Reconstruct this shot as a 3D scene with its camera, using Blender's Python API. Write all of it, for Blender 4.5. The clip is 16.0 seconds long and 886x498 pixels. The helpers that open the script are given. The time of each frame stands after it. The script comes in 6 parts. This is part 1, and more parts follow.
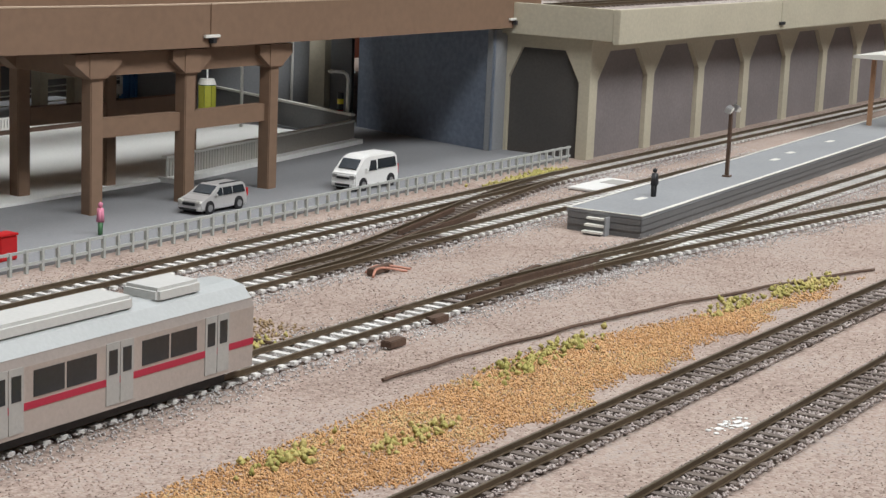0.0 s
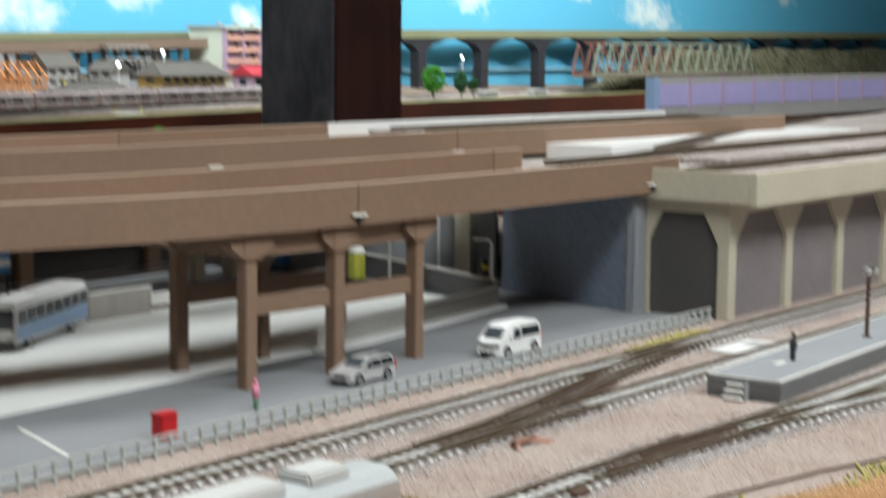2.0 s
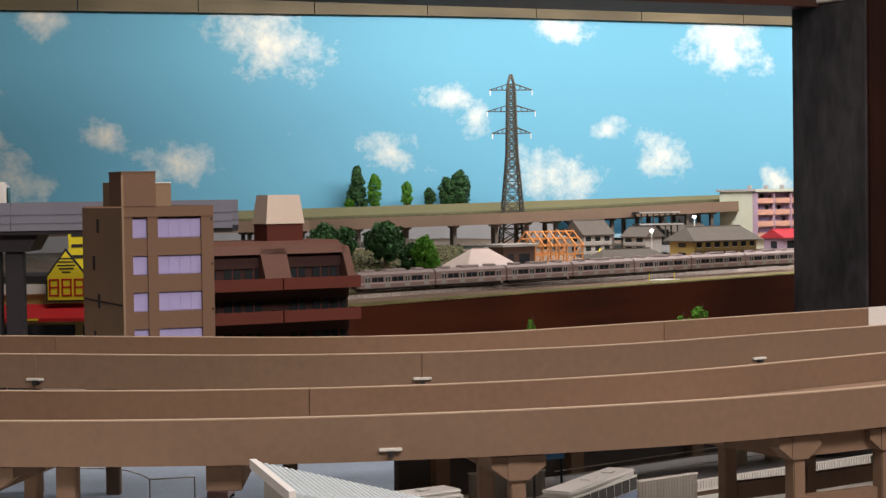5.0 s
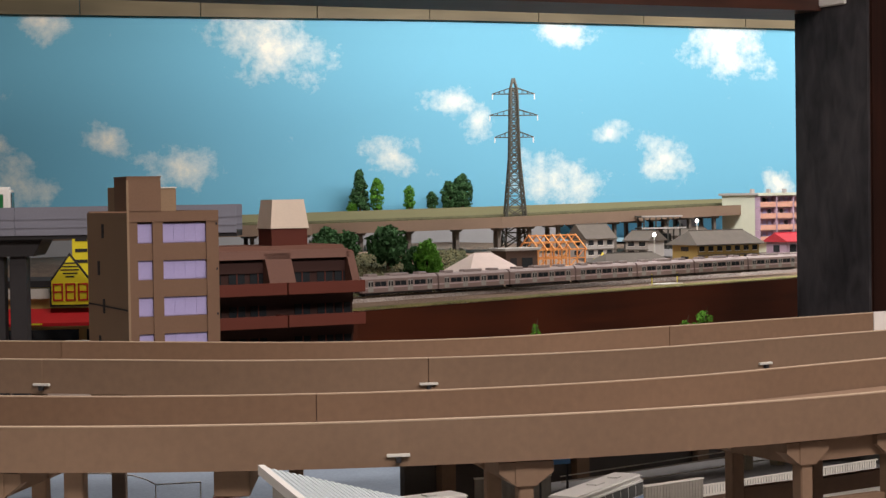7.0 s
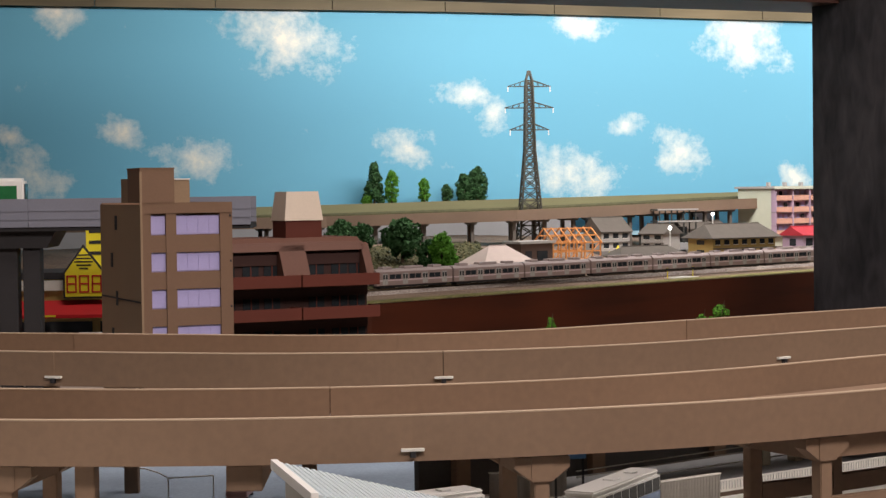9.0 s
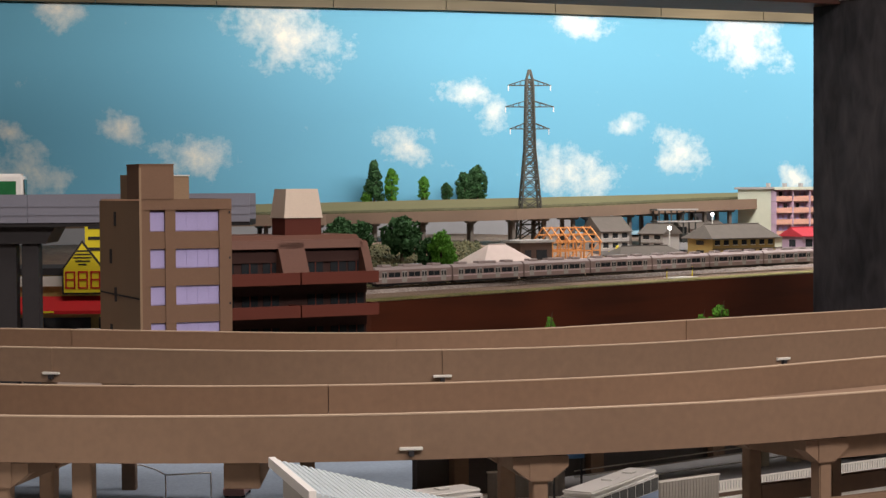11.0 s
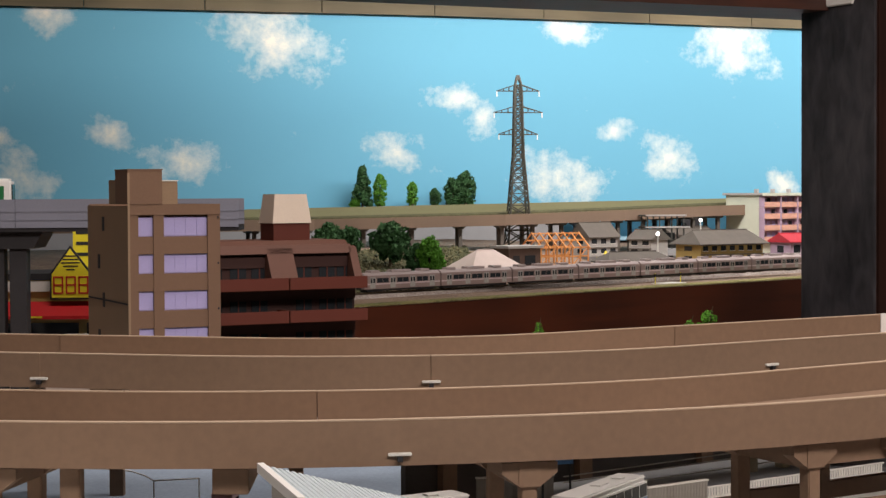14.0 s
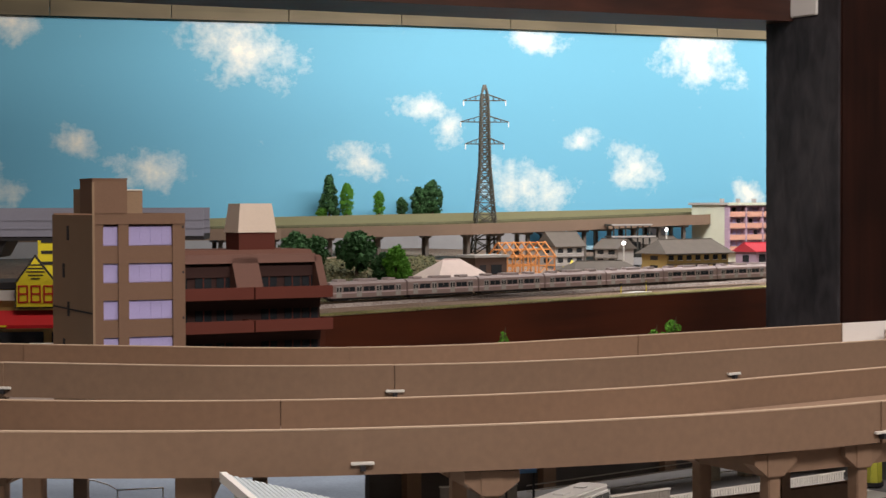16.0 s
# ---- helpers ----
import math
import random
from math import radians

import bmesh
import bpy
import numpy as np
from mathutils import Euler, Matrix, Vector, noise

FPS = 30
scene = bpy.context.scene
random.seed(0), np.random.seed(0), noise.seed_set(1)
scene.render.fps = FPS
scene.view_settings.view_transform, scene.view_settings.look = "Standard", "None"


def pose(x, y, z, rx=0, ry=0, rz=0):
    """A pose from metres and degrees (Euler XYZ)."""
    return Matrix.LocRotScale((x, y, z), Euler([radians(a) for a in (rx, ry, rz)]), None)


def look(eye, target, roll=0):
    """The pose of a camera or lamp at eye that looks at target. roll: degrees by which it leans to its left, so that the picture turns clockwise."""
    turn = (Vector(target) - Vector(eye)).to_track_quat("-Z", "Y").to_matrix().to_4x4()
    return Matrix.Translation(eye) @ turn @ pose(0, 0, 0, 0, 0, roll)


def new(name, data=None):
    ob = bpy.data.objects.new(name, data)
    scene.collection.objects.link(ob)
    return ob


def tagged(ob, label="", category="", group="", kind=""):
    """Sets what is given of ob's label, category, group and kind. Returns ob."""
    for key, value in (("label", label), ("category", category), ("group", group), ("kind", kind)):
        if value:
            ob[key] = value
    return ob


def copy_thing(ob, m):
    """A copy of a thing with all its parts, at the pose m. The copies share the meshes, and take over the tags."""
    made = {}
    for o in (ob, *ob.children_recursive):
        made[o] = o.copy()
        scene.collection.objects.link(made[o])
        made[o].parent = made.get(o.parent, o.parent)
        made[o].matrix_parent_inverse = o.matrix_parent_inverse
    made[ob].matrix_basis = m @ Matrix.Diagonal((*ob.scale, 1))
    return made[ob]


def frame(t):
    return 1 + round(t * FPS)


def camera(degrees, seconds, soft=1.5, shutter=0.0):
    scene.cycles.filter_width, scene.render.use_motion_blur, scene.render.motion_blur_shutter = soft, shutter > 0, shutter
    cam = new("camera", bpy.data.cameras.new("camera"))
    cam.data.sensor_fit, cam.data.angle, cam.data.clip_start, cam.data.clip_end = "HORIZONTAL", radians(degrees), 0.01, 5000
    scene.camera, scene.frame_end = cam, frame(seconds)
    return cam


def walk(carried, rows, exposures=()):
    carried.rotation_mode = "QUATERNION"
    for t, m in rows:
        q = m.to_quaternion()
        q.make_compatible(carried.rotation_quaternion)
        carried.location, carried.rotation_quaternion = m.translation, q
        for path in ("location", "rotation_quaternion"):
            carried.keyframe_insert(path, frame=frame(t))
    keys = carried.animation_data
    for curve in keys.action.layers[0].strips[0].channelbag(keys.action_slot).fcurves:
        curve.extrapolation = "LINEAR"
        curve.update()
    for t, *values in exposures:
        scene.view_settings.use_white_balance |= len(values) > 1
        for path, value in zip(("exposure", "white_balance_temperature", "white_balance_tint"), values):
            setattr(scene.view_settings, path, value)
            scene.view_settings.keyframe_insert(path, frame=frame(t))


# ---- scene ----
# ---- camera ----
cam = camera(27.53, 16.0, soft=1.4, shutter=0.5)
PATH = [
    (0.0, 0.0198, 0.0410, 0.1195, 22.052, -10.835, 2.467),
    (0.5, 0.0195, 0.0401, 0.1197, 22.014, -10.796, 2.286),
    (1.0, 0.0196, 0.0396, 0.1207, 22.025, -10.657, 2.215),
    (1.5, 0.0188, 0.0399, 0.1209, 21.980, -10.461, 2.254),
    (1.6, 0.0182, 0.0361, 0.1236, 21.951, -10.093, 1.921),
    (1.7, 0.0176, 0.0323, 0.1263, 20.928, -9.566, 1.588),
    (1.8, 0.0171, 0.0285, 0.1290, 19.906, -8.814, 1.256),
    (1.9, 0.0165, 0.0246, 0.1317, 18.600, -7.770, 0.923),
    (2.0, 0.0159, 0.0208, 0.1344, 17.073, -6.506, 0.590),
    (2.1, 0.0154, 0.0170, 0.1371, 16.834, -5.787, 0.257),
    (2.2, 0.0148, 0.0132, 0.1397, 16.662, -4.994, -0.075),
    (2.3, 0.0143, 0.0094, 0.1424, 15.911, -3.794, -0.408),
    (2.4, 0.0137, 0.0056, 0.1451, 15.276, -3.262, -0.741),
    (2.5, 0.0131, 0.0018, 0.1478, 14.859, -2.727, -1.073),
    (2.6, 0.0127, 0.0009, 0.1488, 14.284, -2.436, -1.216),
    (2.7, 0.0122, 0.0001, 0.1497, 13.535, -2.156, -1.359),
    (2.8, 0.0118, -0.0007, 0.1507, 12.990, -1.875, -1.502),
    (2.9, 0.0113, -0.0015, 0.1516, 12.509, -1.698, -1.645),
    (3.0, 0.0109, -0.0023, 0.1526, 11.716, -1.399, -1.788),
    (3.1, 0.0105, -0.0027, 0.1532, 10.812, -1.238, -1.919),
    (3.2, 0.0102, -0.0030, 0.1539, 9.649, -1.237, -2.050),
    (3.5, 0.0092, -0.0042, 0.1558, 6.402, -1.339, -2.443),
    (4.0, 0.0065, -0.0050, 0.1564, 4.033, -1.629, -1.527),
    (4.5, 0.0045, -0.0077, 0.1566, 1.810, -1.665, -0.970),
    (5.0, 0.0025, -0.0082, 0.1568, 0.501, -1.693, -0.845),
    (7.5, 0.0001, -0.0083, 0.1577, 0.445, -1.569, -0.896),
    (8.0, 0.0011, 0.0000, 0.1570, 0.047, -1.762, -0.850),
    (8.5, -0.0003, 0.0002, 0.1574, -0.034, -1.903, -0.912),
    (9.0, -0.0001, -0.0002, 0.1572, 0.000, -1.800, -0.745),
    (11.5, -0.0003, 0.0021, 0.1570, 0.050, -1.850, -0.224),
    (12.0, 0.0000, 0.0011, 0.1571, 0.088, -1.843, -0.093),
    (12.5, -0.0002, 0.0021, 0.1569, 0.156, -1.703, -0.166),
    (13.0, 0.0000, 0.0012, 0.1571, 0.222, -1.712, -0.181),
    (13.5, -0.0005, 0.0016, 0.1569, 0.268, -1.713, -0.252),
    (14.0, -0.0006, 0.0023, 0.1570, 0.398, -1.673, -0.281),
    (14.5, -0.0003, 0.0016, 0.1571, 0.308, -1.705, -0.358),
    (15.0, -0.0004, 0.0015, 0.1571, 0.488, -1.594, -0.338),
    (15.5, 0.0003, -0.0000, 0.1575, 0.740, -1.518, -0.307),
    (16.0, 0.0011, -0.0010, 0.1575, 1.425, -1.396, -0.193),
]
walk(cam, [(t, pose(x, y, z, 90 + p, 0, -w) @ pose(0, 0, 0, 0, 0, r)) for t, x, y, z, w, p, r in PATH],
     exposures=[(0.0, 0.06, 6300, 9), (1.0, 0.1, 6300, 9), (1.5, 0.28, 6300, 9), (2.5, 0.04, 6000, 0), (3.5, -0.2, 6000, 0), (4.0, -0.15, 6600, 8), (5.0, -0.12, 7350, 20), (16.0, -0.12, 7350, 20)])

# ---- world and lamps ----
world = bpy.data.worlds.new("room_light")
world.use_nodes = True
world.node_tree.nodes["Background"].inputs[0].default_value = (0.9, 0.95, 1.0, 1)
world.node_tree.nodes["Background"].inputs[1].default_value = 0.25
scene.world = world


def lamp(name, eye, target, sx, sy, power, col):
    data = bpy.data.lights.new(name, "AREA")
    data.shape, data.size, data.size_y, data.energy, data.color = "RECTANGLE", sx, sy, power, col
    ob = new(name, data)
    ob.matrix_world = look(eye, target)
    return ob


lamp("unseen_ceiling_tube", (0.75, -0.3, 1.4), (0.5, 0.75, 0.0), 2.0, 0.4, 38, (1.0, 0.985, 0.97))
# Unseen overhead lamp added to brighten the forecourt between the viaducts.
lamp("unseen_ceiling_tube", (0.35, 1.0, 1.4), (0.35, 0.98, 0.0), 1.4, 0.3, 15, (1.0, 0.985, 0.97))
lamp("backdrop_tube", (0.45, 2.75, 0.60), (0.35, 3.3, 0.15), 1.1, 0.06, 11.5, (0.95, 0.98, 1.0))
lamp("backdrop_tube", (1.75, 3.45, 0.60), (1.6, 4.0, 0.15), 1.6, 0.06, 13, (0.95, 0.98, 1.0))

# ---- materials ----


def nodes_of(name):
    m = bpy.data.materials.new(name)
    m.use_nodes = True
    nt = m.node_tree
    return m, nt, nt.nodes["Principled BSDF"]


def mat(name, col, rough=0.6, metal=0.0, var=0.18, scale=60.0, fine=900.0, bump=0.15, col2=None, spread=0.0):
    """Painted or printed model surface: two scales of colour change and a fine relief."""
    m, nt, bs = nodes_of(name)
    tc = nt.nodes.new("ShaderNodeTexCoord")
    n1, n2 = nt.nodes.new("ShaderNodeTexNoise"), nt.nodes.new("ShaderNodeTexNoise")
    n1.inputs["Scale"].default_value, n1.inputs["Detail"].default_value = scale, 5
    n2.inputs["Scale"].default_value, n2.inputs["Detail"].default_value = fine, 3
    add = nt.nodes.new("ShaderNodeMath")
    add.operation = "ADD"
    nt.links.new(tc.outputs["Object"], n1.inputs["Vector"])
    nt.links.new(tc.outputs["Object"], n2.inputs["Vector"])
    nt.links.new(n1.outputs["Fac"], add.inputs[0])
    nt.links.new(n2.outputs["Fac"], add.inputs[1])
    last = add
    if spread:
        info = nt.nodes.new("ShaderNodeObjectInfo")
        mul = nt.nodes.new("ShaderNodeMath")
        mul.operation, mul.inputs[2].default_value = "MULTIPLY_ADD", -spread / 2
        mul.inputs[1].default_value = spread
        nt.links.new(info.outputs["Random"], mul.inputs[0])
        last = nt.nodes.new("ShaderNodeMath")
        last.operation = "ADD"
        nt.links.new(add.outputs[0], last.inputs[0])
        nt.links.new(mul.outputs[0], last.inputs[1])
    ramp = nt.nodes.new("ShaderNodeValToRGB")
    ramp.color_ramp.elements[0].position, ramp.color_ramp.elements[1].position = 0.3, 0.7
    half = nt.nodes.new("ShaderNodeMath")
    half.operation, half.inputs[1].default_value = "MULTIPLY", 0.5
    nt.links.new(last.outputs[0], half.inputs[0])
    nt.links.new(half.outputs[0], ramp.inputs[0])
    c2 = col2 or [min(1.0, c * (1 + var)) for c in col]
    ramp.color_ramp.elements[0].color = (*[c * (1 - var) for c in col], 1)
    ramp.color_ramp.elements[1].color = (*c2, 1)
    nt.links.new(ramp.outputs[0], bs.inputs["Base Color"])
    bs.inputs["Roughness"].default_value, bs.inputs["Metallic"].default_value = rough, metal
    if bump:
        b = nt.nodes.new("ShaderNodeBump")
        b.inputs["Strength"].default_value, b.inputs["Distance"].default_value = bump, 0.0004
        nt.links.new(n2.outputs["Fac"], b.inputs["Height"])
        nt.links.new(b.outputs[0], bs.inputs["Normal"])
    return m


def grain_mat(name, cols, cell, patch=25.0, bump=0.8, isl=False, dist=0.0006):
    """Loose grains: every cell takes a colour of its own, tinted by wide patches."""
    m, nt, bs = nodes_of(name)
    tc = nt.nodes.new("ShaderNodeTexCoord")
    vor = nt.nodes.new("ShaderNodeTexVoronoi")
    vor.inputs["Scale"].default_value = cell
    nt.links.new(tc.outputs["Object"], vor.inputs["Vector"])
    big = nt.nodes.new("ShaderNodeTexNoise")
    big.inputs["Scale"].default_value, big.inputs["Detail"].default_value = patch, 6
    nt.links.new(tc.outputs["Object"], big.inputs["Vector"])
    ramp = nt.nodes.new("ShaderNodeValToRGB")
    els = ramp.color_ramp.elements
    while len(els) < len(cols):
        els.new(0.5)
    for i, c in enumerate(cols):
        els[i].position, els[i].color = 0.12 + 0.76 * i / (len(cols) - 1), (*c, 1)
    sep = nt.nodes.new("ShaderNodeSeparateColor")
    nt.links.new(vor.outputs["Color"], sep.inputs[0])
    one = sep.outputs[0]
    if isl:
        geo = nt.nodes.new("ShaderNodeNewGeometry")
        one = geo.outputs["Random Per Island"]
    mix = nt.nodes.new("ShaderNodeMath")
    mix.operation, mix.inputs[1].default_value = "MULTIPLY_ADD", 0.55
    nt.links.new(one, mix.inputs[0])
    mr = nt.nodes.new("ShaderNodeMapRange")
    mr.inputs[1].default_value, mr.inputs[2].default_value, mr.inputs[4].default_value = 0.3, 0.7, 0.45
    nt.links.new(big.outputs["Fac"], mr.inputs[0])
    nt.links.new(mr.outputs[0], mix.inputs[2])
    nt.links.new(mix.outputs[0], ramp.inputs[0])
    nt.links.new(ramp.outputs[0], bs.inputs["Base Color"])
    bs.inputs["Roughness"].default_value = 0.9
    b = nt.nodes.new("ShaderNodeBump")
    b.inputs["Strength"].default_value, b.inputs["Distance"].default_value = bump, dist
    nt.links.new(vor.outputs["Distance"], b.inputs["Height"])
    b.invert = True
    nt.links.new(b.outputs[0], bs.inputs["Normal"])
    return m


def wood_mat(name, dark, light, scale=9.0, stretch=(1, 1, 0.06), rough=0.55):
    m, nt, bs = nodes_of(name)
    tc, mp = nt.nodes.new("ShaderNodeTexCoord"), nt.nodes.new("ShaderNodeMapping")
    mp.inputs["Scale"].default_value = stretch
    n1, n2 = nt.nodes.new("ShaderNodeTexNoise"), nt.nodes.new("ShaderNodeTexNoise")
    n1.inputs["Scale"].default_value, n1.inputs["Detail"].default_value, n1.inputs["Distortion"].default_value = scale * 9, 8, 0.6
    n2.inputs["Scale"].default_value = scale
    nt.links.new(tc.outputs["Object"], mp.inputs[0])
    nt.links.new(mp.outputs[0], n1.inputs["Vector"])
    nt.links.new(tc.outputs["Object"], n2.inputs["Vector"])
    mul = nt.nodes.new("ShaderNodeMath")
    mul.operation = "MULTIPLY_ADD"
    mul.inputs[1].default_value = 0.6
    nt.links.new(n2.outputs["Fac"], mul.inputs[0])
    half = nt.nodes.new("ShaderNodeMath")
    half.operation, half.inputs[1].default_value = "MULTIPLY", 0.45
    nt.links.new(n1.outputs["Fac"], half.inputs[0])
    nt.links.new(half.outputs[0], mul.inputs[2])
    ramp = nt.nodes.new("ShaderNodeValToRGB")
    ramp.color_ramp.elements[0].position, ramp.color_ramp.elements[1].position = 0.35, 0.72
    ramp.color_ramp.elements[0].color, ramp.color_ramp.elements[1].color = (*dark, 1), (*light, 1)
    nt.links.new(mul.outputs[0], ramp.inputs[0])
    nt.links.new(ramp.outputs[0], bs.inputs["Base Color"])
    bs.inputs["Roughness"].default_value = rough
    b = nt.nodes.new("ShaderNodeBump")
    b.inputs["Strength"].default_value, b.inputs["Distance"].default_value = 0.4, 0.001
    nt.links.new(n1.outputs["Fac"], b.inputs["Height"])
    nt.links.new(b.outputs[0], bs.inputs["Normal"])
    return m


class Sky:
    """The printed sky on the backdrop: a blue ground with wisps of cloud at their places."""

    def __init__(self):
        self.mat, self.nt, self.bs = nodes_of("printed_sky")
        nt = self.nt
        uvn = nt.nodes.new("ShaderNodeUVMap")
        wob = nt.nodes.new("ShaderNodeTexNoise")
        wob.inputs["Scale"].default_value, wob.inputs["Detail"].default_value, wob.inputs["Roughness"].default_value = 18, 9, 0.70
        nt.links.new(uvn.outputs[0], wob.inputs["Vector"])
        self.uv, self.wob, self.total = uvn, wob, None

    def math(self, op, a, b):
        n = self.nt.nodes.new("ShaderNodeMath")
        n.operation = op
        for i, v in enumerate((a, b)):
            if isinstance(v, (int, float)):
                n.inputs[i].default_value = v
            else:
                self.nt.links.new(v, n.inputs[i])
        return n.outputs[0]

    def cloud(self, s, z, rs, rz):
        nt = self.nt
        mp = nt.nodes.new("ShaderNodeMapping")
        mp.vector_type = "TEXTURE"
        mp.inputs["Location"].default_value, mp.inputs["Scale"].default_value = (s, z, 0), (rs * 1.15, rz * 1.2, 1)
        mp.inputs["Rotation"].default_value = (0, 0, -0.25)
        nt.links.new(self.uv.outputs[0], mp.inputs[0])
        ln = nt.nodes.new("ShaderNodeVectorMath")
        ln.operation = "LENGTH"
        nt.links.new(mp.outputs[0], ln.inputs[0])
        near = self.math("SUBTRACT", 1.0, ln.outputs["Value"])
        self.total = near if self.total is None else self.math("MAXIMUM", self.total, near)

    def finish(self):
        nt = self.nt
        puff = self.math("ADD", self.math("MULTIPLY", self.math("MAXIMUM", self.total, -0.4), 0.85), self.math("MULTIPLY", self.math("SUBTRACT", self.wob.outputs["Fac"], 0.5), 2.6))
        ramp = nt.nodes.new("ShaderNodeValToRGB")
        ramp.color_ramp.elements[0].position, ramp.color_ramp.elements[0].color = 0.05, (0, 0, 0, 1)
        ramp.color_ramp.elements[1].position, ramp.color_ramp.elements[1].color = 1.0, (1, 1, 1, 1)
        nt.links.new(puff, ramp.inputs[0])
        sep = nt.nodes.new("ShaderNodeSeparateXYZ")
        nt.links.new(self.uv.outputs[0], sep.inputs[0])
        grad = nt.nodes.new("ShaderNodeValToRGB")
        grad.color_ramp.elements[0].position, grad.color_ramp.elements[0].color = 0.1, (0.115, 0.42, 0.60, 1)
        grad.color_ramp.elements[1].position, grad.color_ramp.elements[1].color = 0.5, (0.105, 0.40, 0.56, 1)
        nt.links.new(sep.outputs[1], grad.inputs[0])
        mix = nt.nodes.new("ShaderNodeMix")
        mix.data_type = "RGBA"
        mix.inputs[7].default_value = (0.84, 0.85, 0.76, 1)
        nt.links.new(ramp.outputs[0], mix.inputs[0])
        nt.links.new(grad.outputs[0], mix.inputs[6])
        nt.links.new(mix.outputs[2], self.bs.inputs["Base Color"])
        self.bs.inputs["Roughness"].default_value = 0.75
        return self.mat


sky = Sky()
sky.cloud(0.984, 0.473, 0.058, 0.029)
sky.cloud(1.377, 0.438, 0.103, 0.062)
sky.cloud(1.716, 0.333, 0.059, 0.029)
sky.cloud(1.761, 0.297, 0.035, 0.026)
sky.cloud(1.936, 0.464, 0.054, 0.034)
sky.cloud(2.267, 0.436, 0.092, 0.054)
sky.cloud(1.086, 0.273, 0.041, 0.025)
sky.cloud(1.213, 0.225, 0.065, 0.040)
sky.cloud(1.597, 0.238, 0.058, 0.031)
sky.cloud(1.911, 0.186, 0.089, 0.050)
sky.cloud(2.024, 0.280, 0.034, 0.026)
sky.cloud(2.132, 0.229, 0.058, 0.041)
sky.cloud(0.936, 0.196, 0.059, 0.039)
sky.cloud(0.899, 0.264, 0.028, 0.019)
sky.cloud(2.371, 0.176, 0.042, 0.024)
sky.cloud(3.203, 0.436, 0.112, 0.052)
sky.cloud(3.008, 0.236, 0.075, 0.037)
sky.cloud(3.577, 0.342, 0.092, 0.036)
sky.cloud(3.428, 0.265, 0.072, 0.027)
sky.cloud(3.755, 0.218, 0.142, 0.054)
sky.cloud(4.220, 0.456, 0.113, 0.046)
sky.cloud(3.801, 0.475, 0.068, 0.021)
sky.cloud(4.442, 0.283, 0.090, 0.024)
sky.cloud(4.583, 0.365, 0.116, 0.040)
SKY = sky.finish()

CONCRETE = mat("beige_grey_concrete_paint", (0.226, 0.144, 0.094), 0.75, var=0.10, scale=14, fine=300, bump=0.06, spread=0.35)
# Lighter tan puts the light caught by the parapet tops into the colour.
LIT_EDGE = mat("lit_parapet_top_tan", (0.44, 0.33, 0.24), 0.7, var=0.15, scale=30, bump=0.05)
CREAM = mat("cream_concrete_paint", (0.52, 0.48, 0.37), 0.7, var=0.12, scale=25, fine=600, bump=0.1)
ARCH_GREY = mat("mauve_grey_infill", (0.22, 0.195, 0.195), 0.8, var=0.15, scale=30, fine=700, bump=0.15)
DARK_INFILL = mat("dark_grey_infill", (0.085, 0.08, 0.075), 0.85, var=0.15, scale=30, bump=0.15)
BLUE_WALL = mat("slate_blue_wall", (0.23, 0.275, 0.355), 0.7, var=0.3, scale=22, fine=400, bump=0.1)
ROAD = mat("grey_road_sheet", (0.22, 0.225, 0.235), 0.85, var=0.15, scale=18, fine=1500, bump=0.3)
PLAZA = mat("pale_concrete_paving", (0.80, 0.81, 0.78), 0.8, var=0.12, scale=15, fine=900, bump=0.15)
GRAVEL = grain_mat("pink_brown_gravel", [(0.25, 0.19, 0.16), (0.34, 0.26, 0.22), (0.42, 0.34, 0.29), (0.37, 0.315, 0.285)], 1100, bump=0.35)
BALLAST = grain_mat("pale_grey_ballast", [(0.38, 0.35, 0.34), (0.57, 0.54, 0.53), (0.74, 0.72, 0.71)], 1200, isl=True)
STONE = grain_mat("loose_pink_stones", [(0.25, 0.175, 0.145), (0.33, 0.24, 0.20), (0.38, 0.29, 0.245), (0.36, 0.30, 0.27)], 900, isl=True)
ORANGE = grain_mat("orange_ground_foam", [(0.45, 0.25, 0.11), (0.56, 0.32, 0.14), (0.62, 0.38, 0.19), (0.52, 0.40, 0.19)], 900, patch=30, isl=True)
TURF = grain_mat("olive_turf", [(0.10, 0.10, 0.03), (0.22, 0.21, 0.07), (0.32, 0.28, 0.12)], 600, patch=12)
DIRT = grain_mat("brown_dirt", [(0.13, 0.085, 0.06), (0.26, 0.18, 0.13), (0.36, 0.27, 0.20)], 500, patch=10)
RAIL = mat("rusty_rail", (0.13, 0.095, 0.06), 0.5, 0.5, var=0.25, scale=60, bump=0.1)
RAIL_TOP = mat("worn_rail_top", (0.42, 0.36, 0.28), 0.35, 0.8, var=0.2, scale=80, bump=0.05)
SLEEPER = mat("dark_brown_sleeper", (0.16, 0.13, 0.11), 0.8, var=0.3, scale=120, bump=0.2, spread=0.5)
PC_SLEEPER = mat("pale_concrete_sleeper", (0.66, 0.65, 0.62), 0.8, var=0.2, scale=120, bump=0.2, spread=0.4)
DECK_BALLAST = grain_mat("pinkish_deck_ballast", [(0.22, 0.18, 0.16), (0.38, 0.33, 0.30), (0.55, 0.50, 0.47)], 700, patch=20)
BLOCK = mat("grey_tan_block", (0.30, 0.28, 0.25), 0.8, var=0.12, spread=0.5)
RUST = mat("rusty_brown_plastic", (0.10, 0.06, 0.04), 0.7, var=0.3, scale=120)
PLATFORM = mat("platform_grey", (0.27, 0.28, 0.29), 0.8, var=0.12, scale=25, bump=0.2)
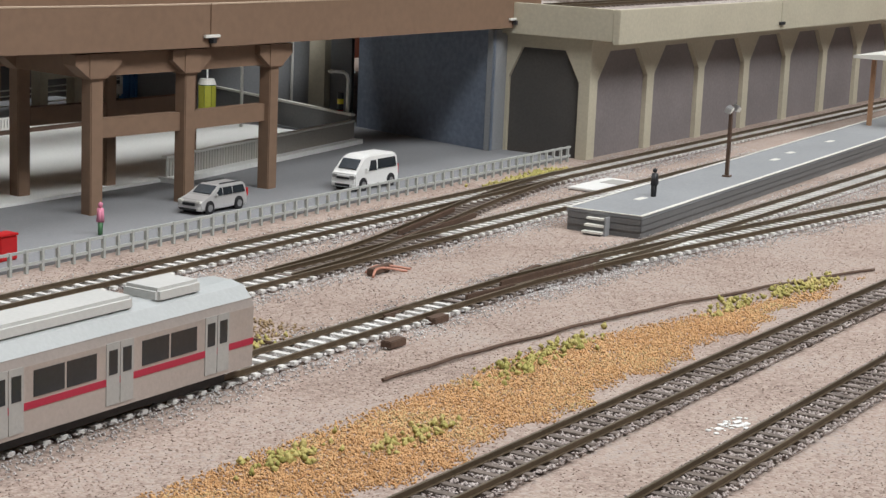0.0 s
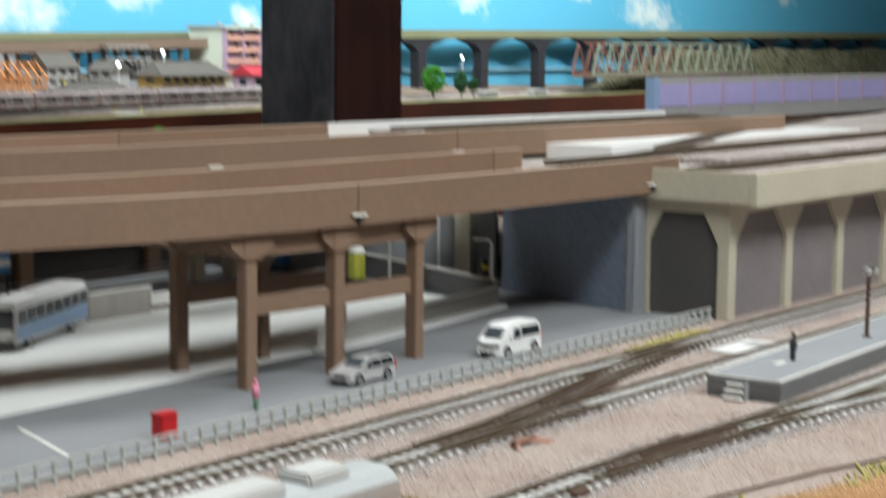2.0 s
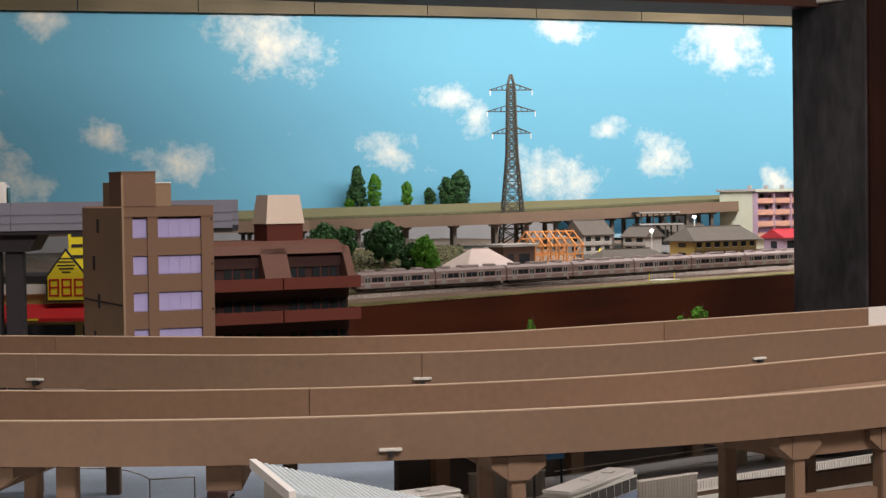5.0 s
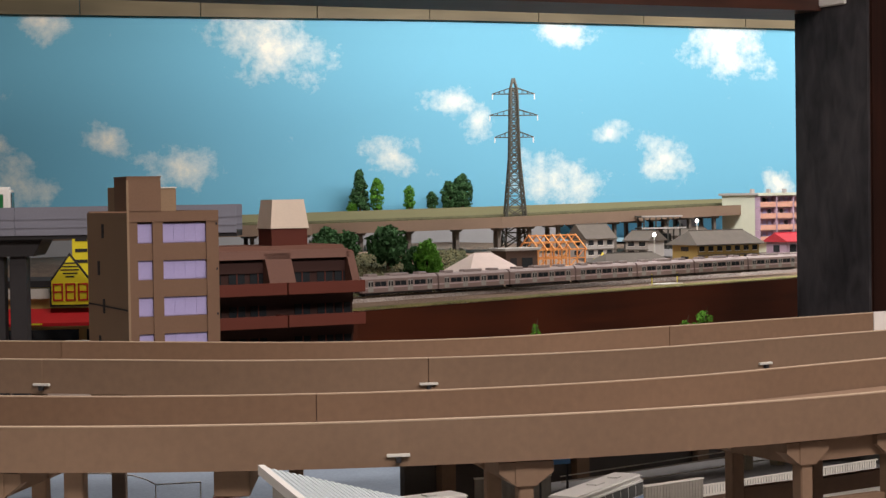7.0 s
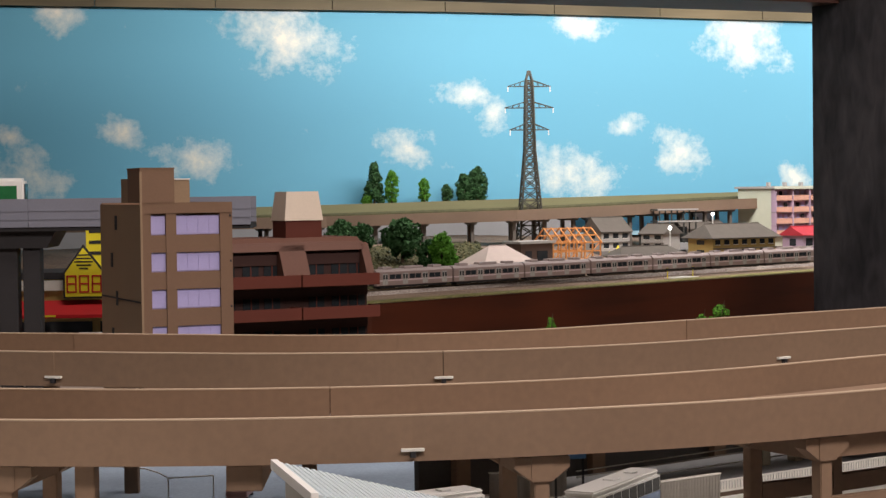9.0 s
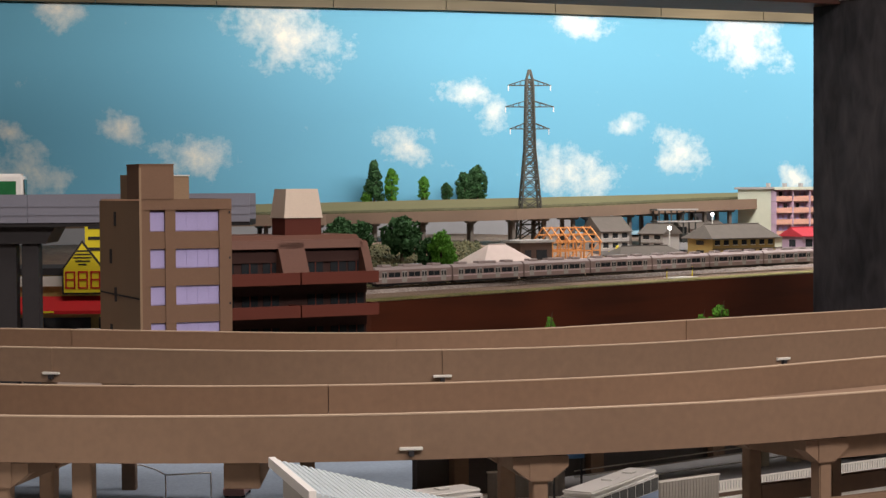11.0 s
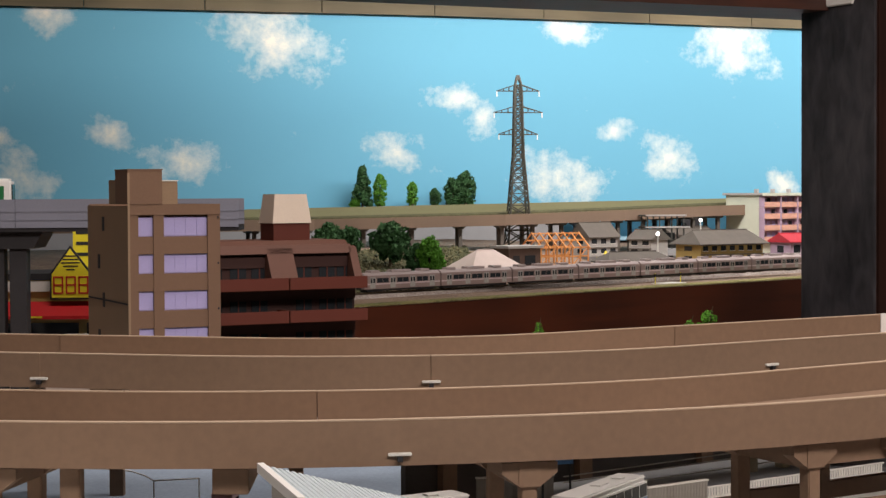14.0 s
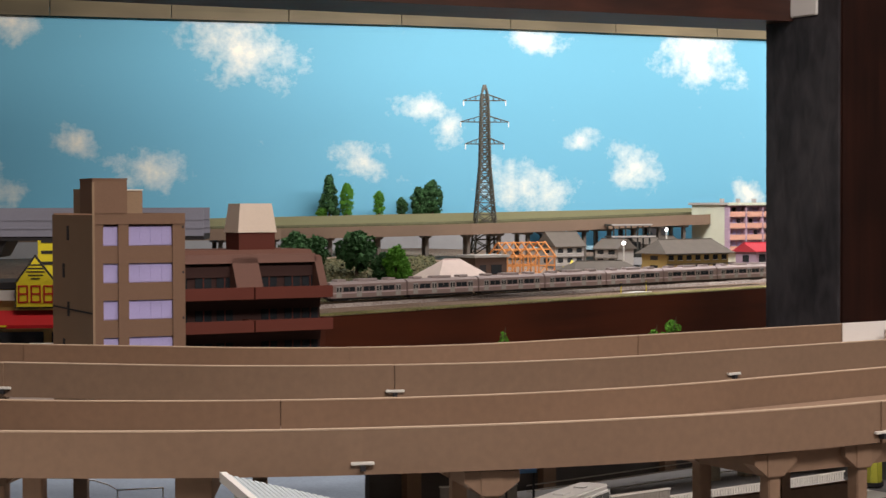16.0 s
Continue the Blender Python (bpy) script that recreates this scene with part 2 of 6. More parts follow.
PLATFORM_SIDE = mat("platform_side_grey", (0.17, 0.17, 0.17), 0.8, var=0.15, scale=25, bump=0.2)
FENCE_M = mat("grey_green_fence_plastic", (0.43, 0.45, 0.43), 0.55, var=0.1)
WHITE = mat("white_plastic", (0.80, 0.80, 0.78), 0.4, var=0.04, bump=0.03)
OFFWHITE = mat("offwhite_roof", (0.72, 0.71, 0.66), 0.6, var=0.08, bump=0.05)
SILVER = mat("silver_car_paint", (0.62, 0.61, 0.60), 0.3, 0.4, var=0.06, bump=0.02)
BLACK = mat("black_plastic", (0.02, 0.02, 0.022), 0.5, var=0.2)
GLASS = mat("dark_tinted_glazing", (0.025, 0.03, 0.035), 0.12, var=0.2, bump=0.0)
STEEL = mat("bare_grey_metal", (0.45, 0.45, 0.45), 0.35, 0.8, var=0.1)
LAMP_GREY = mat("lamp_post_grey", (0.74, 0.75, 0.71), 0.5, 0.0, var=0.1)
RED = mat("bright_red_plastic", (0.50, 0.012, 0.015), 0.45, var=0.1, bump=0.03)
YELLOW = mat("yellow_plastic", (0.78, 0.66, 0.03), 0.5, var=0.08)
LIME = mat("lime_yellow_plastic", (0.42, 0.42, 0.05), 0.5, var=0.12)
PINK = mat("pink_paint", (0.65, 0.22, 0.32), 0.6)
GREEN = mat("dark_green_paint", (0.08, 0.20, 0.09), 0.6)
BLUE = mat("blue_paint", (0.06, 0.19, 0.42), 0.5, var=0.12)
PALE_BLUE = mat("pale_blue_stripe", (0.30, 0.42, 0.62), 0.45, var=0.08)
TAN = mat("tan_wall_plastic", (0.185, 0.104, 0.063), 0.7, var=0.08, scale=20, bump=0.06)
# Side tone brightened past the facade tan, as that side gets little light.
TAN_SIDE = mat("olive_tan_side_brightened", (0.29, 0.195, 0.12), 0.75, var=0.08, scale=20, bump=0.06)
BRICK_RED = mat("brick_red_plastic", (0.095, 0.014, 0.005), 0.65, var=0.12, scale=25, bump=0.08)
# Brick red darkened to carry the shade of the balcony recesses.
SHADED_RED = mat("shaded_recess_red", (0.035, 0.009, 0.006), 0.7, var=0.15, scale=25, bump=0.08)
ROOF_BROWN = mat("red_brown_roof_plastic", (0.105, 0.041, 0.026), 0.7, var=0.12, scale=25, bump=0.08)
BLIND = mat("lilac_white_blind", (0.42, 0.38, 0.66), 0.6, var=0.06)
STEEL_GREY = mat("grey_highway_plastic", (0.19, 0.20, 0.25), 0.6, var=0.12, scale=12)
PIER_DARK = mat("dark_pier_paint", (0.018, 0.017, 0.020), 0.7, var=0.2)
POST_WOOD = wood_mat("dark_red_stained_post_wood", (0.010, 0.003, 0.002), (0.050, 0.014, 0.008), 7)
# Blue-grey tone stands in for bluish light on the post's left face.
POST_BLUE_LIT = wood_mat("blue_lit_post_face", (0.008, 0.009, 0.012), (0.10, 0.095, 0.105), 7, (1, 1, 0.35), 0.5)
PARKING = mat("blue_grey_parking_sheet", (0.21, 0.275, 0.35), 0.8, var=0.22, scale=22, fine=500, bump=0.15)
CAR_GLASS = mat("grey_windscreen", (0.07, 0.08, 0.09), 0.15, var=0.2, bump=0.0)
BEAM_WOOD = wood_mat("red_brown_stained_beam", (0.02, 0.006, 0.004), (0.09, 0.026, 0.014), 7, (0.06, 0.5, 1))
FASCIA = wood_mat("red_brown_fascia_board", (0.046, 0.010, 0.003), (0.115, 0.024, 0.007), 5, (0.08, 0.08, 1))
STRIP = wood_mat("cream_painted_batten", (0.07, 0.058, 0.030), (0.18, 0.145, 0.08), 5, (0.1, 0.1, 1), 0.7)
WALL_PAINT = mat("dim_room_wall_paint", (0.45, 0.42, 0.38), 0.9, var=0.08, scale=2, fine=60)
FLOOR_M = mat("dark_room_floor", (0.10, 0.09, 0.08), 0.7, var=0.2, scale=3, fine=40)
LEAF = mat("dark_green_foam_leaves", (0.030, 0.105, 0.032), 0.9, var=0.6, scale=90, fine=700, bump=0.6)
LEAF_BRIGHT = mat("bright_green_foam_leaves", (0.075, 0.26, 0.022), 0.9, var=0.5, scale=90, fine=700, bump=0.6)
LEAF_OLIVE = mat("olive_shrub_leaves", (0.075, 0.075, 0.035), 0.9, var=0.5, scale=90, fine=700, bump=0.6)
BARK = mat("brown_bark", (0.08, 0.055, 0.035), 0.9)
ORANGE_WOOD = mat("orange_timber_plastic", (0.62, 0.26, 0.08), 0.6, var=0.1)
TILE_GREY = mat("grey_roof_tiles", (0.105, 0.092, 0.078), 0.75, var=0.15, scale=80)
TILE_PINK = mat("pale_pink_roof", (0.66, 0.55, 0.50), 0.75, var=0.06, scale=80)
OCHRE = mat("ochre_wall", (0.42, 0.30, 0.10), 0.7, var=0.1)
GREY_WALL = mat("light_grey_wall", (0.38, 0.37, 0.35), 0.75, var=0.08)
PALE_GREEN = mat("pale_green_wall", (0.58, 0.62, 0.50), 0.75, var=0.06)
SALMON = mat("salmon_balcony", (0.66, 0.36, 0.27), 0.7, var=0.08)
MAUVE = mat("mauve_wall", (0.44, 0.32, 0.42), 0.7, var=0.1)
RED_ROOF = mat("red_sheet_roof", (0.48, 0.035, 0.05), 0.6, var=0.12)
PYLON_M = mat("weathered_pylon_plastic", (0.055, 0.052, 0.038), 0.6, var=0.2)
TRAIN_BODY = mat("warm_silver_train_body", (0.45, 0.40, 0.37), 0.35, 0.3, var=0.08)
FAR_BODY = mat("dull_grey_brown_train_body", (0.30, 0.225, 0.21), 0.45, 0.2, var=0.08)
FAR_ROOF = mat("dull_train_roof", (0.42, 0.35, 0.34), 0.6, var=0.06)
FAR_LINE = mat("pale_pink_train_band", (0.58, 0.47, 0.47), 0.5, var=0.06)
TRAIN_ROOF = mat("grey_train_roof", (0.42, 0.44, 0.44), 0.6, var=0.06)
TRAIN_UNIT = mat("pale_grey_roof_unit", (0.54, 0.54, 0.52), 0.6, var=0.06)
TRAIN_RED = mat("crimson_train_stripe", (0.38, 0.02, 0.05), 0.5, var=0.08)
CORRUGATED = mat("pale_corrugated_sheet", (0.52, 0.60, 0.64), 0.5, var=0.06, bump=0.05)
BRIDGE_BROWN = mat("brown_bridge_girder", (0.19, 0.13, 0.09), 0.75, var=0.15, scale=15)
PIER_GREY = mat("grey_brown_pier_paint", (0.12, 0.105, 0.09), 0.75, var=0.15)
BRIDGE_GREEN = mat("olive_bridge_parapet", (0.21, 0.21, 0.11), 0.8, var=0.12, scale=12)
CABLE_PINK = mat("copper_wire", (0.50, 0.24, 0.17), 0.5)

glow, gnt, gbs = nodes_of("lit_lamp_globe")
gbs.inputs["Emission Color"].default_value, gbs.inputs["Emission Strength"].default_value = (0.9, 0.97, 1.0, 1), 6.0
GLOW = glow

# ---- mesh helpers: all numbers of the model are in millimetres ----
MM = 0.001


def part(name, bm, material, parent=None, label="", smooth=False):
    bmesh.ops.recalc_face_normals(bm, faces=bm.faces)
    for v in bm.verts:
        v.co *= MM
    me = bpy.data.meshes.new(name)
    bm.to_mesh(me)
    bm.free()
    me.materials.append(material)
    if smooth:
        for p in me.polygons:
            p.use_smooth = True
    ob = new(name, me)
    ob.parent = parent
    if label:
        ob["label"] = label
    return ob


def thing(name, x, y, z, rz, label, category, group="", kind=""):
    ob = new(name)
    ob.empty_display_size = 0.01
    ob.matrix_world = pose(x * MM, y * MM, z * MM, 0, 0, rz)
    return tagged(ob, label, category, group, kind)


def shared(name, src, parent, m):
    ob = new(name, src.data)
    ob.parent = parent
    ob.matrix_basis = m
    return ob


def box(bm, x0, x1, y0, y1, z0, z1, bevel=0.0):
    r = bmesh.ops.create_cube(bm, size=1)
    for v in r["verts"]:
        v.co = (x0 + (v.co.x + 0.5) * (x1 - x0), y0 + (v.co.y + 0.5) * (y1 - y0), z0 + (v.co.z + 0.5) * (z1 - z0))
    if bevel:
        es = list({e for v in r["verts"] for e in v.link_edges})
        bmesh.ops.bevel(bm, geom=es, offset=bevel, segments=2, affect="EDGES")


def boxed(*a, **k):
    bm = bmesh.new()
    box(bm, *a, **k)
    return bm


def prism(bm, pts, axis, a, b):
    """A flat outline pushed from a to b along an axis; pts lie in the two other axes, in order."""
    def at(p, q):
        return {"z": (p[0], p[1], q), "y": (p[0], q, p[1]), "x": (q, p[0], p[1])}[axis]
    lo, hi = [bm.verts.new(at(p, a)) for p in pts], [bm.verts.new(at(p, b)) for p in pts]
    n = len(pts)
    bm.faces.new(lo)
    bm.faces.new(hi[::-1])
    for i in range(n):
        bm.faces.new((lo[i], lo[(i + 1) % n], hi[(i + 1) % n], hi[i]))


def prismed(pts, axis, a, b):
    bm = bmesh.new()
    prism(bm, pts, axis, a, b)
    return bm


def rod(bm, p, q, r, r2=None, n=8):
    p, q = Vector(p), Vector(q)
    d = q - p
    m = Matrix.Translation((p + q) / 2) @ d.to_track_quat("Z", "Y").to_matrix().to_4x4()
    bmesh.ops.create_cone(bm, cap_ends=True, segments=n, radius1=r, radius2=r if r2 is None else r2, depth=d.length, matrix=m)


def rodded(pts, r, n=8):
    bm = bmesh.new()
    for p, q in zip(pts, pts[1:]):
        rod(bm, p, q, r, None, n)
    return bm


def blob(bm, c, r, squash=1.0):
    bmesh.ops.create_icosphere(bm, subdivisions=1, radius=r, matrix=Matrix.Translation(c) @ Matrix.Diagonal((1, 1, squash, 1)))


def sweep(bm, path, prof):
    """A closed outline (side, height) drawn along a path of (x, y); positive side is to its left."""
    rings = []
    for i, (x, y) in enumerate(path):
        a, b = path[max(i - 1, 0)], path[min(i + 1, len(path) - 1)]
        d = Vector((b[0] - a[0], b[1] - a[1])).normalized()
        rings.append([bm.verts.new((x - d.y * s, y + d.x * s, z)) for s, z in prof])
    n = len(prof)
    for r, q in zip(rings, rings[1:]):
        for i in range(n):
            bm.faces.new((r[i], r[(i + 1) % n], q[(i + 1) % n], q[i]))
    bm.faces.new(rings[0][::-1])
    bm.faces.new(rings[-1])


def swept(path, prof):
    bm = bmesh.new()
    sweep(bm, path, prof)
    return bm


ANG = 36.5
CU, SU = math.cos(radians(ANG)), math.sin(radians(ANG))


def uv(u, v):
    """From along and across the yard tracks to the plan."""
    return 91 + u * CU - v * SU, 557 + u * SU + v * CU


def arc_path(cx, cy, r, a0, a1, lead, tail, step=2.0):
    """A straight, an arc about (cx, cy) from heading a0 to a1 degrees, and a straight."""
    pts = []
    def at(a):
        return cx + r * math.sin(radians(a)), cy - r * math.cos(radians(a))
    x, y = at(a0)
    pts.append((x - lead * math.cos(radians(a0)), y - lead * math.sin(radians(a0))))
    n = int((a1 - a0) / step)
    pts += [at(a0 + (a1 - a0) * i / n) for i in range(n + 1)]
    x, y = at(a1)
    pts += [(x + tail * k / 6 * math.cos(radians(a1)), y + tail * k / 6 * math.sin(radians(a1))) for k in range(1, 7)]
    return pts


def side_path(path, s):
    out = []
    for i, (x, y) in enumerate(path):
        a, b = path[max(i - 1, 0)], path[min(i + 1, len(path) - 1)]
        d = Vector((b[0] - a[0], b[1] - a[1])).normalized()
        out.append((x - d.y * s, y + d.x * s))
    return out


def along(path, dist):
    for a, b in zip(path, path[1:]):
        l = math.dist(a, b)
        if dist <= l:
            f = dist / l
            return a[0] + (b[0] - a[0]) * f, a[1] + (b[1] - a[1]) * f, math.degrees(math.atan2(b[1] - a[1], b[0] - a[0]))
        dist -= l
    a, b = path[-2:]
    return b[0], b[1], math.degrees(math.atan2(b[1] - a[1], b[0] - a[0]))


def length(path):
    return sum(math.dist(a, b) for a, b in zip(path, path[1:]))


def piece(path, a, b):
    """The stretch of a path between two distances."""
    pts, run = [along(path, a)[:2]], 0.0
    for p, q in zip(path, path[1:]):
        run += math.dist(p, q)
        if a + 0.5 < run < b - 0.5:
            pts.append(q)
    return pts + [along(path, b)[:2]]

# ---- the room ----


def slab(name, pts, z0, z1, material, label="", category="", kind="structure"):
    return tagged(part(name, prismed(pts, "z", z0, z1), material), label, category, "", kind)


slab("floor", [(-4000, -3000), (5500, -3000), (5500, 6500), (-4000, 6500)], -960, -900, FLOOR_M, "dark floor of the exhibition room", "floor")
slab("ceiling", [(-4000, -3000), (5500, -3000), (5500, 6500), (-4000, 6500)], 1500, 1560, WALL_PAINT, "plain dim room ceiling", "ceiling")
for nm, a in (("wall_south", (-4000, 5500, -3060, -3000)), ("wall_north", (-4000, 5500, 6500, 6560)), ("wall_west", (-4060, -4000, -3000, 6500)), ("wall_east", (5500, 5560, -3000, 6500))):
    tagged(part(nm, boxed(*a, -900, 1500), WALL_PAINT), "plain dim room wall", "wall", "", "structure")

BACK = [(-1600, 2850), (-751, 3100), (728, 3500), (1043, 3680), (2365, 4600), (3200, 5200)]


def backdrop():
    bm = bmesh.new()
    lay = bm.loops.layers.uv.new("UVMap")
    s = 0.0
    for (x0, y0), (x1, y1) in zip(BACK, BACK[1:]):
        l = math.dist((x0, y0), (x1, y1))
        d = Vector((x1 - x0, y1 - y0)).normalized()
        for off, flip in ((0, False), (12, True)):
            q = [(x0 - d.y * off, y0 + d.x * off, -100), (x1 - d.y * off, y1 + d.x * off, -100), (x1 - d.y * off, y1 + d.x * off, 530), (x0 - d.y * off, y0 + d.x * off, 530)]
            f = bm.faces.new([bm.verts.new(c) for c in q])
            for lp, (a, b) in zip(f.loops, ((s, -100), (s + l, -100), (s + l, 530), (s, 530))):
                lp[lay].uv = (a * MM, b * MM)
        s += l
    tagged(part("backdrop", bm, SKY), "printed blue sky backdrop with white clouds", "backdrop", "", "structure")


backdrop()
def batten():
    """Boards butted end to end above the sky, whose lower edge dips and climbs."""
    run = side_path(BACK, -14)
    bm = bmesh.new()
    n, L = 26, length(run)
    for i in range(n):
        seg = piece(run, L * i / n + 0.8, L * (i + 1) / n - 0.8)
        sweep(bm, seg, [(0, 0), (0, 160), (10, 160), (10, 0)])
    for v in bm.verts:
        v.co.z += float(np.interp(v.co.x, [-1600, 95, 729, 1052, 1986, 3200], [486, 484, 475, 475, 500, 510]))
    return part("trim", bm, STRIP)


tagged(batten(), "olive brown battens above the sky backdrop", "trim", "", "structure")
BEAM = [(-1500, 1475), (568, 2352), (2900, 3500)]
tagged(part("beam", swept(BEAM, [(0, 393), (0, 640), (120, 640), (120, 393)]), BEAM_WOOD), "dark red-brown stained ceiling beam", "beam", "", "structure")
post = thing("wooden_post", 576, 2350, -900, 32, "dark stained square timber post beside the far board", "post")
part("shaft", boxed(-62, 66, -66, 66, 0, 2400, bevel=3), POST_WOOD, post, "dark red-brown stained shaft")
# Thin layer added over the shaft's left side to hold that bluish light.
part("blue_lit_face", boxed(-66, -62.1, -65.5, 65.5, 0, 2400, bevel=1), POST_BLUE_LIT, post, "post face with blue-grey light put into its colour")
part("plate", boxed(-70, -66.1, -31, 17, 1297, 1326, bevel=1.5), WHITE, post, "small white switch plate")

FAS = [(-900, 1480), (-85, 2140), (260, 2500), (584, 2822), (878, 3120), (1641, 3806), (2461, 4483), (3000, 4950)]
tagged(part("fascia", swept(FAS, [(0, -900), (0, 25), (14, 25), (14, -900)]), FASCIA), "red-brown stained fascia board of the far layout", "fascia", "", "structure")


def terrace(p):
    return float(np.interp(p, [0, 140, 250, 350, 420, 700], [26, 27.5, 40, 50, 62, 80]))


def far_ground():
    bm = bmesh.new()
    rows = []
    offs = [0, 30, 60, 100, 150, 200, 250, 300, 350, 420, 500, 700]
    for p in offs:
        rows.append([bm.verts.new((x, y, terrace(p) + (random.uniform(-1, 1) if 0 < p else 0))) for x, y in side_path(FAS, p)])
    low = [bm.verts.new((v.co.x, v.co.y, -60)) for v in rows[-1]]
    rows.append(low)
    for r, q in zip(rows, rows[1:]):
        for i in range(len(r) - 1):
            bm.faces.new((r[i], r[i + 1], q[i + 1], q[i]))
    tagged(part("ground", bm, DIRT, smooth=True), "brown dirt ground of the far layout board", "ground", "", "structure")
    tagged(part("turf_edge", swept(side_path(FAS, 3), [(0, 24.5), (0, 27), (14, 28.5), (28, 27.6), (28, 24.5)]), TURF), "olive grass strip along the board edge", "grass", "", "stuff")


far_ground()

# ---- near board ----
slab("ground", [(-1300, 150), (260, 20), (1700, 1050), (1500, 1500), (300, 1330), (-300, 1900), (-1300, 1900)], -40, 0, GRAVEL, "pink-brown gravelled ground of the rail yard", "ground")
slab("board_frame", [(-1280, 165), (255, 38), (1680, 1050), (1490, 1480), (300, 1312), (-300, 1880), (-1280, 1880)], -900, -40, FASCIA, "dark wooden skirt under the near layout board", "frame")
q = [uv(-900, 31), uv(407, 31), uv(407, 70), uv(440, 70), uv(440, 330), uv(-900, 330)]
slab("road", q, -1, 1.0, ROAD, "grey street surface beside the tracks", "road")
slab("pavement", [uv(-700, 112), uv(226, 114), uv(378, 136), uv(380, 330), uv(-700, 330)], 0.5, 2.2, PLAZA, "pale concrete forecourt under the viaduct", "pavement")

rmk = part("road_marking", boxed(-26.3, 26.3, -0.7, 0.7, 0, 0.15), OFFWHITE)
rmk.matrix_world = pose(0.0632, 0.6225, 0.00105, 0, 0, -75.3)
tagged(rmk, "white painted line on the grey street", "road marking")

# ---- viaducts ----
NEAR = arc_path(-80, 1138, 500, -12, 35, 900, 236)
FAR = arc_path(-40, 1106, 300, -15, 33, 900, 600)


def viaduct(name, path, width, top, depth, panel, first, label):
    """A curved viaduct: deck, panels of parapet wall on both sides, clips at the outer joints."""
    ob = thing(name, 0, 0, 0, 0, label, "viaduct", "viaducts")
    L = length(path)
    part("deck", swept(path, [(3, top - depth + 0.5), (3, top - depth + 3.5), (width - 3, top - depth + 3.5), (width - 3, top - depth + 0.5)]), CONCRETE, ob)
    d, k = first, 0
    while d < L - 20:
        e = min(d + panel, L)
        jog = 0.5 * (k % 2)
        for s, nm in ((-jog, "parapet"), (width - 3 + jog, "far_parapet")):
            seg = piece(side_path(path, s), *[v * length(side_path(path, s)) / L for v in (d + 0.08, e - 0.08)])
            part(nm, swept(seg, [(0, top - depth), (0, top - 0.5), (2.8, top - 0.5), (2.8, top - depth)]), CONCRETE, ob)
            # Thin strip added to draw the lit upper edge of each parapet.
            part("coping", swept(seg, [(-0.15, top - 0.5), (-0.15, top), (2.95, top), (2.95, top - 0.5)]), LIT_EDGE, ob)
        if e > L - 1:
            break
        x, y, h = along(path, e)
        clip = part("joint_clip", boxed(-4.2, 4.2, -1.8, -0.2, -0.6, 0.6, bevel=0.2), OFFWHITE, ob, "pale joint clip with a dark pin")
        clip.matrix_basis = pose(x * MM, y * MM, (top - depth + 4.2) * MM, 0, 0, h)
        pin = part("pin", boxed(-0.9, 0.9, -2.6, 0.4, -2.6, -0.6), PIER_DARK, clip)
        d, k = e, k + 1
    return ob


near_v = viaduct("near_viaduct", NEAR, 101, 78, 16.7, 223, 181, "beige concrete curved viaduct over the street")
far_v = viaduct("far_viaduct", FAR, 105, 86, 16, 183, 103, "beige concrete curved viaduct behind the first one")


def pier(parent, dist, path, ins, top, wide=101, plain=False):
    """A bent of the viaduct: a cross head with sloping haunches on two square legs."""
    x, y, h = along(side_path(path, 0), dist)
    bm = bmesh.new()
    prism(bm, [(-4.2, top - 9), (-4.2, top), (4.2, top), (4.2, top - 9)], "y", ins, wide - ins)
    head = part("cross_head", bm, CONCRETE, parent)
    for k, yy in enumerate((ins + 4, wide * 0.5, )):
        leg = part("pier_leg", boxed(-2.9, 2.9, yy - 2.9, yy + 2.9, 0, top - 9, bevel=0.4), CONCRETE, parent)
        leg.matrix_basis = pose(x * MM, y * MM, 0, 0, 0, h)
        if plain:
            continue
        hb = bmesh.new()
        prism(hb, [(-10.5, top - 0.2), (10.5, top - 0.2), (10.5, top - 4), (3.2, top - 9.5), (-3.2, top - 9.5), (-10.5, top - 4)], "y", yy - 3.6, yy + 3.6)
        part("haunch", hb, CONCRETE, parent).matrix_basis = leg.matrix_basis
    head.matrix_basis = pose(x * MM, y * MM, 0, 0, 0, h)


def dist_near(path, x, y):
    best, run = (1e9, 0), 0.0
    for i in range(int(length(path) / 2)):
        px, py, _ = along(path, i * 2.0)
        best = min(best, (math.dist((px, py), (x, y)), i * 2.0))
    return best[1]


d1 = dist_near(NEAR, 144, 689)


def run_at(a):
    """Distance along the near viaduct at a heading on its arc."""
    return 900 + 500 * radians(a + 12)


for dd in (d1 + 7, d1 + 54, d1 + 105, run_at(13.4), run_at(-9.2)):
    pier(near_v, dd, NEAR, 3, 60.5)
x, y, h = along(NEAR, run_at(-5.8))
part("pier_leg", boxed(-3.6, 3.6, 6, 13, 0, 60.5, bevel=0.4), CONCRETE, near_v).matrix_basis = pose(x * MM, y * MM, 0, 0, 0, h)
x, y, h = along(NEAR, run_at(0.9))
part("cross_head", boxed(-6.5, 6.5, 6, 95, 51, 60.4, bevel=0.4), CONCRETE, near_v).matrix_basis = pose(x * MM, y * MM, 0, 0, 0, h)


def under(d, s):
    x, y, h = along(NEAR, d)
    return x - math.sin(radians(h)) * s, y + math.cos(radians(h)) * s


